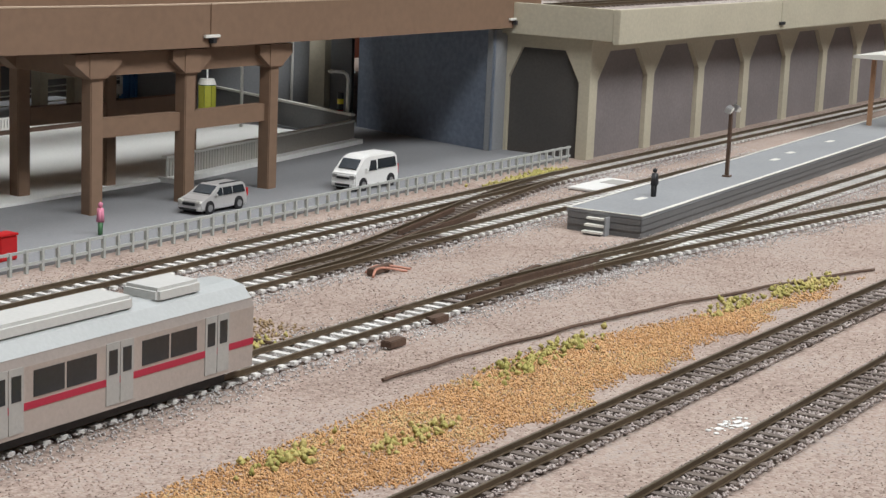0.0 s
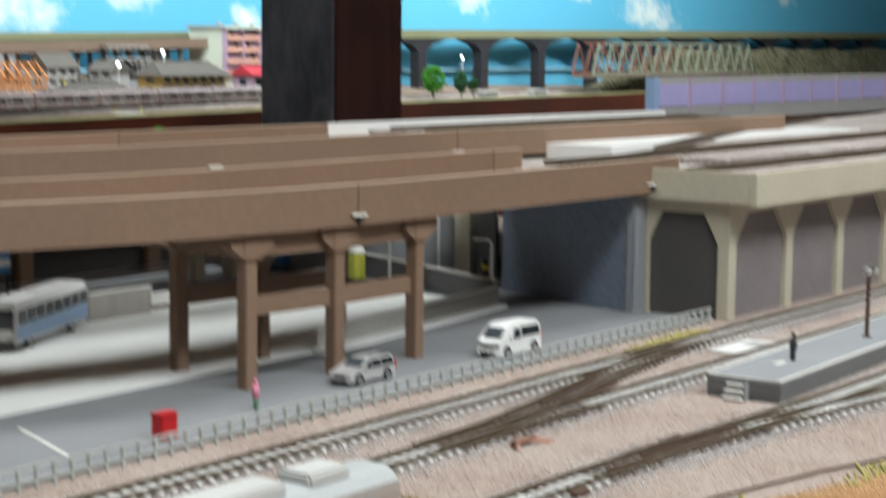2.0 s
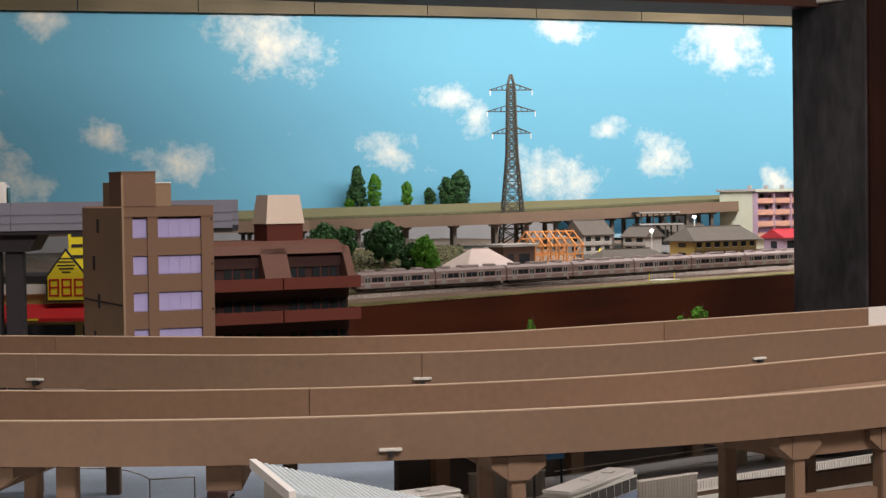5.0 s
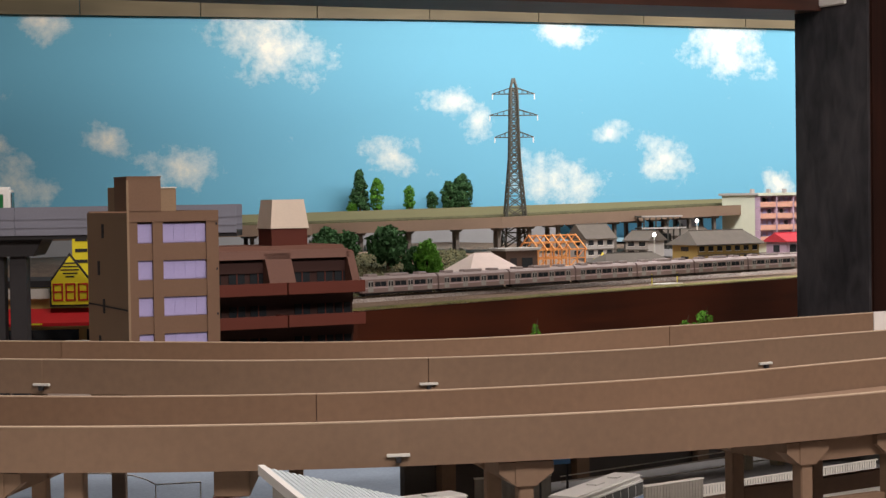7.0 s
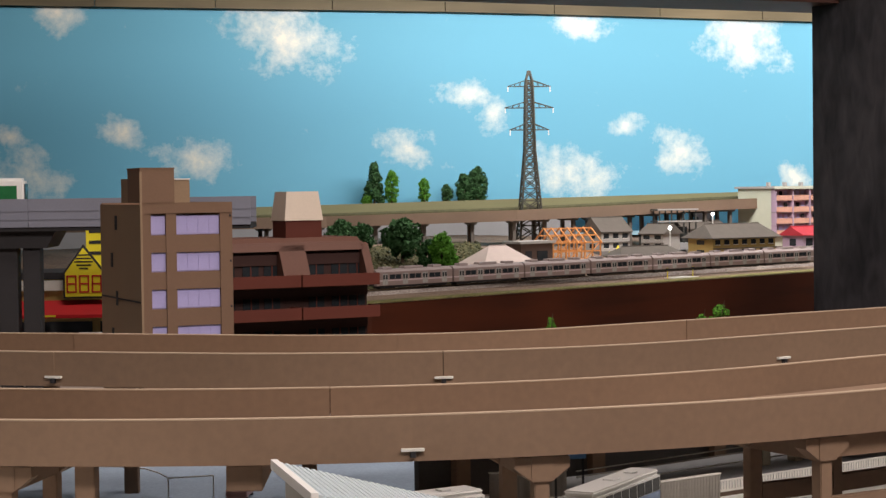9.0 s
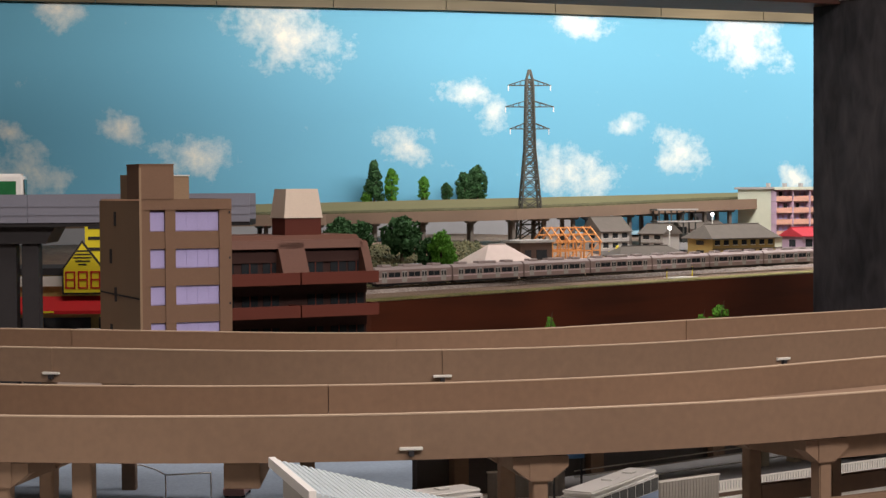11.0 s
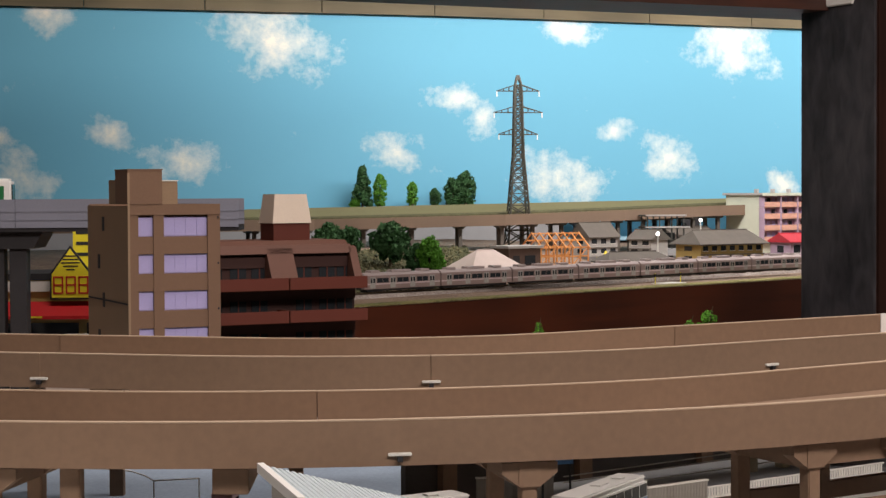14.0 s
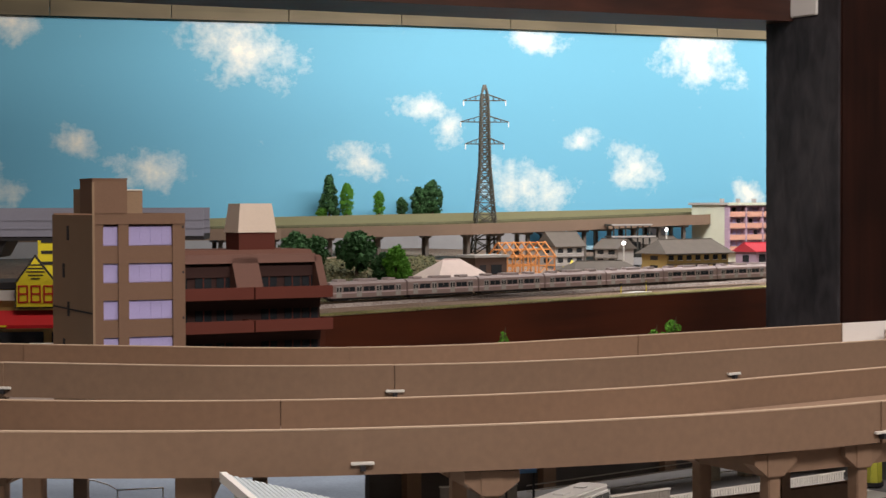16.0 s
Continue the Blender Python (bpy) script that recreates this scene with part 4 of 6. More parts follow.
# low roadway with picket railing behind the forecourt
rr = thing("raised_roadway", *uv(196, 252), 0, ANG, "low roadway edge with white picket railing", "roadway")
part("deck", boxed(0, 184, 0.6, 88, 1, 4.4), PLATFORM, rr)
part("side_wall", boxed(0, 184, 0, 0.5, 1, 4.4), RUST, rr, "dark brown side wall")
part("kerb", boxed(0, 184, -0.5, 1.6, 4.5, 5.5, bevel=0.15), OFFWHITE, rr)
part("top_rail", boxed(0, 184, -0.4, 0.5, 9.8, 10.6), OFFWHITE, rr)
pk = part("picket", boxed(-0.65, 0.65, -0.2, 0.2, 5.5, 9.8), OFFWHITE, rr)
for i in range(1, 92):
    shared("picket", pk, rr, pose(i * 2.0 * MM, 0, 0))

und = thing("under_viaduct_wall", *uv(125, 345), 0, ANG, "dark grey building wall under the far viaduct", "wall")
part("wall", boxed(0, 455, 0, 4, 0, 66), DARK_INFILL, und)
for z in (7, 12, 15):
    part("pipe_rail", rodded([(70, -40, z - 1), (270, -40, z + 1)], 0.35, 6), OFFWHITE, und, "thin pale pipe rail")
for px in (200, 226):
    part("portal_leg", boxed(px, px + 6, -46, -40, 4.4, 20), CREAM, und)
part("portal_beam", boxed(200, 232, -46, -40, 20, 25), CREAM, und)
for i in range(5):
    part("column", boxed(20 + i * 92, 29 + i * 92, -5, -0.2, 0, 66), CREAM if i > 2 else CONCRETE, und)
part("ledge", boxed(0, 455, -3, -0.3, 26, 29), PIER_DARK, und)
side = thing("side_building", *uv(440, 182), 0, ANG + 14, "dark grey side wall with a cream column", "wall")
part("wall", boxed(0, 4, 0, 180, 0, 58), PLATFORM, side)
part("column", boxed(-9, -0.2, 12, 21, 0, 58), CREAM, side)
part("drainpipe", rodded([(-1.2, 34, 0), (-1.2, 34, 58)], 0.8, 8), OFFWHITE, side)

bc = thing("blue_container", *uv(430, 312), 4.4, ANG, "blue container with a pale roof on the raised roadway", "container")
part("body", boxed(-30, 16, -6, 12, 0, 16, bevel=0.6), BLUE, bc)
for i in range(11):
    part("rib", boxed(-28 + i * 4, -26.6 + i * 4, -6.7, -6.1, 1, 15), BLUE, bc)
part("roof", boxed(-31, 17, -6.5, 12.5, 16, 17), BLUE, bc)
x, y = uv(384, 312)
vb = thing("delivery_van", x, y, 4.4, ANG, "small white and dark delivery van on the roadway", "van")
part("body", boxed(-14, 14, -6, 6, 2, 14, bevel=1.2), OFFWHITE, vb)
part("windscreen", boxed(-14.3, -13.6, -5, 5, 7.5, 12.5), GLASS, vb)
part("side_window", boxed(-11, 10, -6.3, -5.8, 8, 12.5), GLASS, vb)
wheels(vb, (-8, 8), 5.9, 2.2)

br = thing("panel_wall", 104, 872, 2.2, 36, "beige ribbed panel wall behind the coach", "wall")
part("panel", boxed(0, 40, 0, 1.6, 0, 13), BLOCK, br)
part("coping", boxed(-0.3, 40.3, -0.5, 2.1, 13, 13.7), OFFWHITE, br)
rb0 = part("rib", boxed(-0.5, 0.5, -0.35, -0.02, 0, 12.9), BLOCK, br)
rb0.matrix_basis = pose(1 * MM, 0, 0)
for i in range(1, 20):
    shared("rib", rb0, br, pose((1 + i * 2) * MM, 0, 0))
br2 = copy_thing(br, pose(0.022, 0.905, 0.0022, 0, 0, 12))
fl = thing("striped_banner_board", 62, 905, 2.2, 20, "blue and white striped board behind the coach", "board")
for i in range(5):
    part("stripe", boxed(-9, 9, -0.4, 0.4, 20 + i * 3.4, 23.2 + i * 3.4), BLUE if i % 2 == 0 else WHITE, fl)
part("leg", boxed(-8, -7, -0.3, 0.3, 0, 20), PIER_DARK, fl)
part("leg", boxed(7, 8, -0.3, 0.3, 0, 20), PIER_DARK, fl)

x, y = uv(47, 44)
rx = thing("red_box", x, y, 1.0, ANG, "bright red plastic box beside the fence", "box")
part("body", boxed(-3.9, 3.9, -2.6, 2.6, 0, 8, bevel=0.4), RED, rx)
part("lid", boxed(-4.2, 4.2, -2.9, 2.9, 8, 8.8, bevel=0.3), RED, rx)


def figure(name, u, v, z, rz, top, legs, label):
    """A small painted figure as one plain shape."""
    x, y = uv(u, v)
    bm = bmesh.new()
    rod(bm, (-0.7, 0, 0), (-0.6, 0, 5), 0.6, 0.8, 8)
    rod(bm, (0.7, 0, 0), (0.6, 0, 5), 0.6, 0.8, 8)
    rod(bm, (0, 0, 4.6), (0, 0, 9.4), 1.45, 1.2, 10)
    rod(bm, (-1.6, -0.3, 5), (-1.3, 0, 9), 0.45, 0.5, 6)
    rod(bm, (1.6, -0.3, 5), (1.3, 0, 9), 0.45, 0.5, 6)
    blob(bm, (0, 0, 10.5), 1.0, 1.15)
    ob = part(name, bm, top, None, smooth=True)
    ob.data.materials.append(legs)
    for p in ob.data.polygons:
        if p.center.z < 4.7 * MM:
            p.material_index = 1
    ob.matrix_world = pose(x * MM, y * MM, z * MM, 0, 0, rz)
    tagged(ob, label, "figurine", "figurines")


figure("figurine", 101, 52, 1.0, 60, PINK, GREEN, "painted figurine in pink and green on the street")
figure("figurine", 285, -72.3, 8.4, 20, BLACK, BLACK, "dark painted figurine standing on the low platform")

x, y = uv(360, -71.6)
pl = thing("platform_lamp", x, y, 8.4, ANG, "brown platform lamp post with two grey spotlights", "lamp")
part("post", boxed(-0.7, 0.7, -0.7, 0.7, 0, 31), RUST, pl)
part("foot", boxed(-1.6, 1.6, -1.6, 1.6, 0, 0.7), RUST, pl)
part("arm", boxed(-4, 4, -0.4, 0.4, 28.5, 29.3), STEEL, pl)
for s in (-1, 1):
    sp = part("spotlight", boxed(-2, 2, -1.3, 1.3, -1.4, 1.4, bevel=0.4), STEEL, pl, "grey spotlight box")
    sp.matrix_basis = pose(s * 4 * MM, -0.6 * MM, 29.5 * MM, 25, s * 15, 0)
    lens = part("lens", boxed(-1.5, 1.5, -1.6, -1.25, -1, 1), OFFWHITE, sp)

SHELTER_WOOD = mat("tan_shelter_timber", (0.36, 0.21, 0.12), 0.6, var=0.12)
x, y = uv(622, -56)
sh = thing("platform_shelter", x, y, 8.4, ANG, "platform shelter with brown posts and a cream roof", "shelter")
part("roof", prismed([(-15, 37), (-15, 38.5), (0, 40), (15, 38.5), (15, 37)], "x", -22, 130), OFFWHITE, sh)
for i in range(3):
    for s in (-1, 1):
        part("post", boxed(-14 + i * 60, -11.6 + i * 60, s * 6 - 1.1, s * 6 + 1.1, 0, 37.2), SHELTER_WOOD, sh)
st = thing("platform_steps", *uv(236.2, -77), 0, PFA, "grey three-tread steps against the platform end", "steps")
for i in range(3):
    part("tread", boxed(-6 + i * 2, 0, 0, 8, 0.8 + i * 2.3, 1.6 + i * 2.3), OFFWHITE, st)
    part("riser", boxed(-5.4 + i * 2, 0, 0.4, 7.6, (0 if i == 0 else 1.7 + (i - 1) * 2.3), 0.7 + i * 2.3), PLATFORM_SIDE, st)
part("cheek", boxed(-4, 0, -0.8, -0.1, 0, 7), PLATFORM, st)

pn = thing("loose_board", *uv(342, -25), 0, ANG, "loose white panel lying between the tracks", "board")
part("sheet", boxed(-19, 19, -11, 11, 0.3, 1.4, bevel=0.2), WHITE, pn)
part("print", boxed(2, 14, -7, 6, 1.4, 1.55), GREY_WALL, pn, "faint grey printed marks")
for i, (u, v) in enumerate(((276, -71), (460, -62), (430, -66), (520, -60))):
    tagged(part("paving_mark", boxed(-4, 4, -1.4, 1.4, 0, 0.12), OFFWHITE), "faint pale mark on the platform paving", "marking")
    bpy.data.objects["paving_mark" if i == 0 else "paving_mark.%03d" % i].matrix_world = pose(uv(u, v)[0] * MM, uv(u, v)[1] * MM, 8.42 * MM, 0, 0, ANG)

# turnout machines, wires and scraps between the rails


def scrap(name, u, v, rz, size, material, label, category, z=0.2):
    x, y = uv(u, v)
    ob = part(name, boxed(-size[0] / 2, size[0] / 2, -size[1] / 2, size[1] / 2, 0, size[2], bevel=0.25), material)
    ob.matrix_world = pose(x * MM, y * MM, z * MM, 0, 0, rz)
    return tagged(ob, label, category)


for u, v in ((22, -35), (64, 2), (98, -33), (70, -106), (64, -93), (38, -112)):
    scrap("point_motor", u, v, ANG, (8, 3.4, 2.2), RUST, "small dark rusty point motor box beside the rails", "point motor")
for u, v in ((150, -92), (118, -54)):
    scrap("point_motor", u, v, ANG + 4, (14, 2.2, 2.4), RUST, "long rusty point motor cover beside the rails", "point motor")
ck = scrap("check_rail", 200, -20, ANG + 12, (60, 0.9, 2.0), RUST, "rusty check rail of the crossover", "rail", 1.6)
scrap("check_rail", 190, -30, ANG + 6, (70, 0.9, 2.0), RUST, "rusty check rail of the crossover", "rail", 1.6)
scrap("check_rail", 150, -100, ANG - 4, (60, 0.9, 2.0), RUST, "rusty check rail of the turnout", "rail", 1.6)
scrap("check_rail", 130, -104, ANG - 6, (70, 0.9, 2.0), RUST, "rusty check rail of the turnout", "rail", 1.6)
scrap("stick", 17, -84, ANG - 90, (24, 1.4, 1.0), RUST, "thin dark stick lying in the gravel", "stick")
wire = []
for i in range(60):
    u = 5 + i * 4.0
    wire.append(uv(u, -131 - (u / 224) ** 1.7 * 42 + 1.2 * noise.noise((u * 0.06, 0, 0))))
cable = swept(wire, [(0.5 * math.cos(k), 0.9 + 0.5 * math.sin(k)) for k in np.arange(0, 6.2, 1.0472)])
for v in cable.verts:
    v.co.z += 0.5 * noise.noise((v.co.x * 0.05, v.co.y * 0.05, 3))
tagged(part("ground_cable", cable, RUST), "thin dark cable half buried in the gravel", "cable")
for k, (u, v) in enumerate(((108, -58), (112, -55))):
    wire = swept([uv(u + j * 1.3, v + 3 * math.sin(j * 0.25 + k)) for j in range(15)], [(0.45 * math.cos(q), 1.0 + 0.45 * math.sin(q)) for q in np.arange(0, 6.2, 1.0472)])
    for j, vert in enumerate(wire.verts):
        vert.co.z += 1.2 * math.sin(j // 6 * 0.275)
    tagged(part("loose_wire", wire, CABLE_PINK), "bare copper wire loop beside the rails", "wire")
pw = bmesh.new()
for i in range(45):
    u, v = random.gauss(27, 4), random.gauss(-216, 2.2)
    blob(pw, (*uv(u, v), 0.2), random.uniform(0.3, 1.0), 0.4)
tagged(part("plaster_patch", pw, WHITE), "white plaster crumbs spilled on the gravel", "plaster", "", "stuff")

# ---- station deck on the right ----
nc, fc = side_path(NEAR, 30), side_path(FAR, 50)
track("station_track", piece(nc, length(nc) - 70, length(nc)) + [uv(u, 100) for u in (470, 700, 1000)], "brown track on the station deck", z=75.1)
track("station_track", [uv(520, 122), uv(640, 160), uv(760, 196), uv(1000, 250)], "brown diverging track on the station deck", z=75.1)
track("station_track", [uv(u, 45) for u in (410, 600, 1000)], "brown track at the station deck edge", z=71.2)
track("station_track", piece(fc, length(fc) - 330, length(fc)), "brown track on the far viaduct", z=81.2)
f2 = side_path(FAR, 78)
track("station_track", piece(f2, length(f2) - 330, length(f2)), "second brown track on the far viaduct", z=81.2)
part("ballast_bed", swept(piece(fc, length(fc) - 335, length(fc)), [(-26, 72), (-26, 81.5), (46, 81.5), (46, 72)]), DECK_BALLAST, far_v, "pale ballast under the station tracks")
pw = thing("station_platform", 414, 988, 59, 35, "bare white station platform between the viaducts", "platform")
part("slab", boxed(0, 330, 0, 46, 4, 17, bevel=0.4), WHITE, pw)
part("base", boxed(1, 330, 2, 44, 0, 4), CONCRETE, pw)
x, y, h = along(side_path(FAR, 101), length(side_path(FAR, 101)) - 365)
wp = thing("white_parapet", x, y, 70, h, "bare white parapet along the far viaduct", "parapet")
part("panel", boxed(0, 200, 0, 0.7, 3.6, 16.4), WHITE, wp)
part("panel", boxed(200.4, 364, 0, 0.7, 3.6, 16.3), WHITE, wp)
sw = thing("station_wall", 660, 1490, 66, 36, "pale lilac station wall with a blue end", "wall")
part("wall", boxed(8, 600, 0, 8, 0, 40), GREY_WALL, sw)
part("band", boxed(8, 600, -0.6, -0.1, 14, 34), BLIND, sw)
part("end", boxed(-1, 7.8, -0.5, 8.5, 0, 40), PALE_BLUE, sw, "pale blue end panel")
for i in range(9):
    part("pilaster", boxed(60 + i * 62, 64 + i * 62, -1.6, -0.7, 10, 40), MAUVE, sw)

# ---- street side below the near viaduct ----
shd = thing("corrugated_shed", -57, 598, 0, 15, "shed with a pale corrugated sheet roof", "shed")
rs = None
for i in range(39):
    if rs is None:
        rs = part("roof_sheet", prismed([(0, 0), (0.5, 0.7), (1.65, 0.4), (2.2, -0.6), (2.2, -1.6), (0, -1)], "y", -70, 0), CORRUGATED, shd)
        rs.matrix_basis = pose(MM, 0, 67.7 * MM)
    else:
        shared("roof_sheet", rs, shd, pose((1.0 + i * 2.2) * MM, 0, (67.7 - i * 2.2 * 0.27) * MM))
part("bargeboard", prismed([(-1.2, 66), (-1.2, 69.2), (1.0, 69.2), (1.0, 66)], "y", -71, 0.6), WHITE, shd, "white bargeboard")
part("wall", prismed([(3, 0), (83, 0), (83, 44), (3, 65.5)], "y", -66, -3), GREY_WALL, shd)
pkr = thing("parking_fence", 0, 0, 1.6, 0, "thin white pipe fence round the parking lot", "fence")
part("top_rail", rodded([(-190, 957, 12.4), (-172, 954, 12.4), (-158, 946, 12.4), (-148, 930, 12.4), (-141, 913, 12.4), (-119, 920, 12.4)], 0.4, 6), WHITE, pkr)
for px, py in ((-190, 957), (-141, 913), (-119, 920)):
    part("post", rodded([(px, py, 0), (px, py, 12.4)], 0.4, 6), WHITE, pkr)
pc = thing("compact_car", -106, 926, 1.6, 86, "pink compact car beside the shed", "car")
car_body(pc, [(-12, 1.4), (12, 1.4), (12.4, 6), (10, 10.4), (-3, 10.6), (-7, 6.6), (-12.2, 5.4)], 5.4, 0.18, mat("dusty_pink_paint", (0.62, 0.36, 0.34), 0.4, var=0.06), 6)
part("rear_window", boxed(10.6, 11.4, -4, 4, 7, 9.8), GLASS, pc)
part("windscreen", boxed(-5.8, -5, -4.2, 4.2, 7.2, 9.6), GLASS, pc)
wheels(pc, (-7.6, 7.4), 5.3, 2.0)
slab("parking", [(-480, 690), (-60, 690), (0, 780), (-20, 1080), (-480, 1080)], 0.5, 1.6, PARKING, "pale grey parking lot surface", "road")

# ---- apartment block ----
apt = thing("apartment_block", -182, 1092, 0, 24, "tan plastic apartment block with lilac window blinds", "building")
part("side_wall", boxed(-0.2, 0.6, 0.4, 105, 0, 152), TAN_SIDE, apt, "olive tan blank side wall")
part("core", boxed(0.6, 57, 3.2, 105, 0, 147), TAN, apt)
for a, b in ((0, 5.8), (15.2, 21.6), (49.2, 57)):
    part("facade_pier", boxed(a, b, 0, 3.2, 0, 147), TAN, apt)
for k in range(7):
    z = 133.4 - k * 22.5
    for a, b in ((5.8, 15.2), (21.6, 49.2)):
        part("spandrel", boxed(a, b, 0.7, 3.2, max(z - 10.6 - 0.1, 0), z - 0.1), TAN, apt) if k < 6 else None
    for nm, a, b in (("small_window", 5.8, 15.2), ("wide_window", 21.6, 49.2)):
        w = part(nm, boxed(a, b, 2.2, 3.0, z, z + 12), BLIND, apt, "window with a lilac white blind")
        m = 1 if nm == "small_window" else 4
        for j in range(m):
            x0 = a + (b - a) * j / m
            part("blind", boxed(x0 + 0.35, x0 + (b - a) / m - 0.25, 1.9, 2.15, z + 0.5, z + 11.5), BLIND, w)
part("top_band", boxed(0, 57, -0.4, 3.2, 146.5, 153), TAN, apt)
part("parapet", boxed(0.7, 57, 103, 105, 147.2, 153), TAN, apt)
part("parapet", boxed(55.4, 57, 3.3, 103, 147.2, 153), TAN, apt)
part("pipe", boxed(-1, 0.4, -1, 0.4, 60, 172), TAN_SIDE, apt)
part("stair_tower", boxed(-0.6, 20.5, -0.8, 30, 153, 173.5), TAN, apt)
part("stair_tower_cap", boxed(-0.9, 20.8, -1.1, 30.3, 173.5, 174.3), TAN, apt)
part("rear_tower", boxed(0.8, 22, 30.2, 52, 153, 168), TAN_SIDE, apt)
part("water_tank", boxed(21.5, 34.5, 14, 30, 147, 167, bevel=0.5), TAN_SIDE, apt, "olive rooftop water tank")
part("tank_lid", boxed(21.2, 34.8, 13.6, 30.4, 167, 167.8), OFFWHITE, apt)
for k in range(5):
    part("vent_slot", boxed(-0.9, -0.3, 60 + (k % 2) * 12, 64 + (k % 2) * 12, 40 + k * 24, 49 + k * 24), PIER_DARK, apt)
part("side_joint", boxed(-0.6, -0.25, 2, 104, 92, 93), PIER_DARK, apt)
for k in range(4):
    part("bolt_hole", boxed(55.2, 56.2, -0.3, 0.1, 60 + k * 28, 61.4 + k * 28), PIER_DARK, apt)

# ---- terraced red block ----
rb = thing("terraced_block", -168, 1236, 0, 28, "brick red terraced apartment block with balconies", "building")
part("core", boxed(0, 132, 9, 70, 0, 121), SHADED_RED, rb)
part("roof", prismed([(9, 118), (9, 122), (16, 126), (70, 126), (70, 118)], "x", 0, 128), ROOF_BROWN, rb, "red-brown roof")
for a, b in ((0, 15), (62, 82), (126, 132)):
    part("sloping_fin", prismed([(-5, 99), (6, 121), (10, 122), (10, 99)], "x", a, b), ROOF_BROWN, rb)
part("roof_edge", prismed([(4, 117), (7, 123), (12, 123), (12, 117)], "x", 0, 128), ROOF_BROWN, rb)
for k, z in enumerate((93, 70, 47, 24)):
    for a, b in ((12, 73), (74, 134)):
        bal = part("balcony", boxed(a, b, -9, -7.6, z - 1, z + 7.5, bevel=0.2), BRICK_RED, rb, "brick red balcony front")
        part("balcony_floor", boxed(a, b, -7.6, 9, z - 1, z), SHADED_RED, bal)
        part("balcony_end", boxed(b - 1.4, b, -7.6, 9, z, z + 7.4), BRICK_RED, bal)
        part("balcony_end", boxed(a, a + 1.4, -7.6, 9, z, z + 7.4), BRICK_RED, bal)
    for a in (18, 36, 52, 86, 104, 118):
        w = part("window", boxed(a, a + 12, 8.2, 8.9, z + 1, z + 14), GLASS, rb, "dark balcony window")
        part("window_frame", boxed(a + 5.6, a + 6.4, 7.8, 8.2, z + 1, z + 14), BRICK_RED, w)
    # Darkened in colour so the recess behind the balconies reads as shaded.
    part("floor_wall", boxed(0, 132, 7.4, 9, z + 14.2, z + 22), SHADED_RED, rb)
ct = part("penthouse", boxed(74, 102, 20, 44, 126, 138), BRICK_RED, rb)
bm = boxed(73, 103, 19, 45, 138.3, 159)
for v in bm.verts:
    if v.co.z > 150:
        v.co.x, v.co.y = 88 + (v.co.x - 88) * 0.82, 32 + (v.co.y - 32) * 0.82
part("roof_tank", bm, mat("pale_beige_tank", (0.62, 0.53, 0.44), 0.6, var=0.05), rb, "tapered pale beige rooftop housing")

# ---- elevated road, shop and vehicles behind ----
hw = thing("elevated_highway", -687, 1438, 37, 2.0, "grey plastic elevated road on dark piers", "bridge")
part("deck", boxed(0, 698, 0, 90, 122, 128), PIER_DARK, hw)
for a, b in ((0, 232), (232.6, 465), (465.6, 698)):
    for yy in (-2, 90):
        part("parapet", boxed(a, b, yy, yy + 2, 126, 156, bevel=0.3), STEEL_GREY, hw)
        for z in (134, 143):
            part("groove_rib", boxed(a, b, yy - 0.6, yy - 0.1, z, z + 1.2), STEEL_GREY, hw)
for px in (452, 160):
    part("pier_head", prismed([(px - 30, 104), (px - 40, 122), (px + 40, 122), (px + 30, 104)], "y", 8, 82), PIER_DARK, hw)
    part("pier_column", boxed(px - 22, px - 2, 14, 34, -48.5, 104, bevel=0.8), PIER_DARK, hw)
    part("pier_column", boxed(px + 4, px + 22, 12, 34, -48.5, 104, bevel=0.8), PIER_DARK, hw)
part("drain_clip", boxed(596, 612, -4, -2.2, 122, 125), BLACK, hw)
hw.scale = (0.763, 0.763, 0.763)
cb = thing("coach", -367, 1468, 134.8, 2, "white coach with green-tinted windows on the elevated road", "bus", "coaches")
part("body", boxed(-70, 38, -9, 9, 3, 50, bevel=3), WHITE, cb)
part("side_window", boxed(-66, 30, -9.4, -8.8, 27, 42, bevel=0.2), mat("green_tinted_glazing", (0.02, 0.16, 0.06), 0.15, var=0.2, bump=0.0), cb)
part("windscreen", boxed(37.6, 38.6, -7.5, 7.5, 24, 44, bevel=0.3), GLASS, cb)
wheels(cb, (-50, 22), 8.9, 5)
cb.scale = (0.763, 0.763, 0.763)

shop = thing("shop", -560, 1600, 0, 3, "brown shop with a red awning and yellow gable sign", "shop")
part("wall", boxed(0, 300, 2, 90, 0, 84), OCHRE, shop)
part("roof", boxed(-3, 303, 0, 92, 84, 90), PIER_DARK, shop)
part("fascia_board", boxed(0, 300, -1, 1.8, 74, 83), OFFWHITE, shop, "white fascia strip")
part("awning", prismed([(-14, 50), (-14, 53), (1.8, 65), (1.8, 50)], "x", 0, 300), RED, shop, "red awning")
part("awning_writing", boxed(158, 184, -14.6, -14.1, 51.2, 52.8), YELLOW, shop, "yellow lettering bar")
part("awning_writing", boxed(196, 216, -14.6, -14.1, 51.2, 52.8), YELLOW, shop, "yellow lettering bar")
for i in range(6):
    part("shop_window", boxed(8 + i * 49, 50 + i * 49, 1.2, 1.9, 8, 46), GLASS, shop)
sgn = part("sign_board", prismed([(222, 67), (222, 90), (240, 115), (259, 90), (259, 67)], "y", -6, -3.2), BLACK, shop, "yellow gable-shaped sign with a black edge")
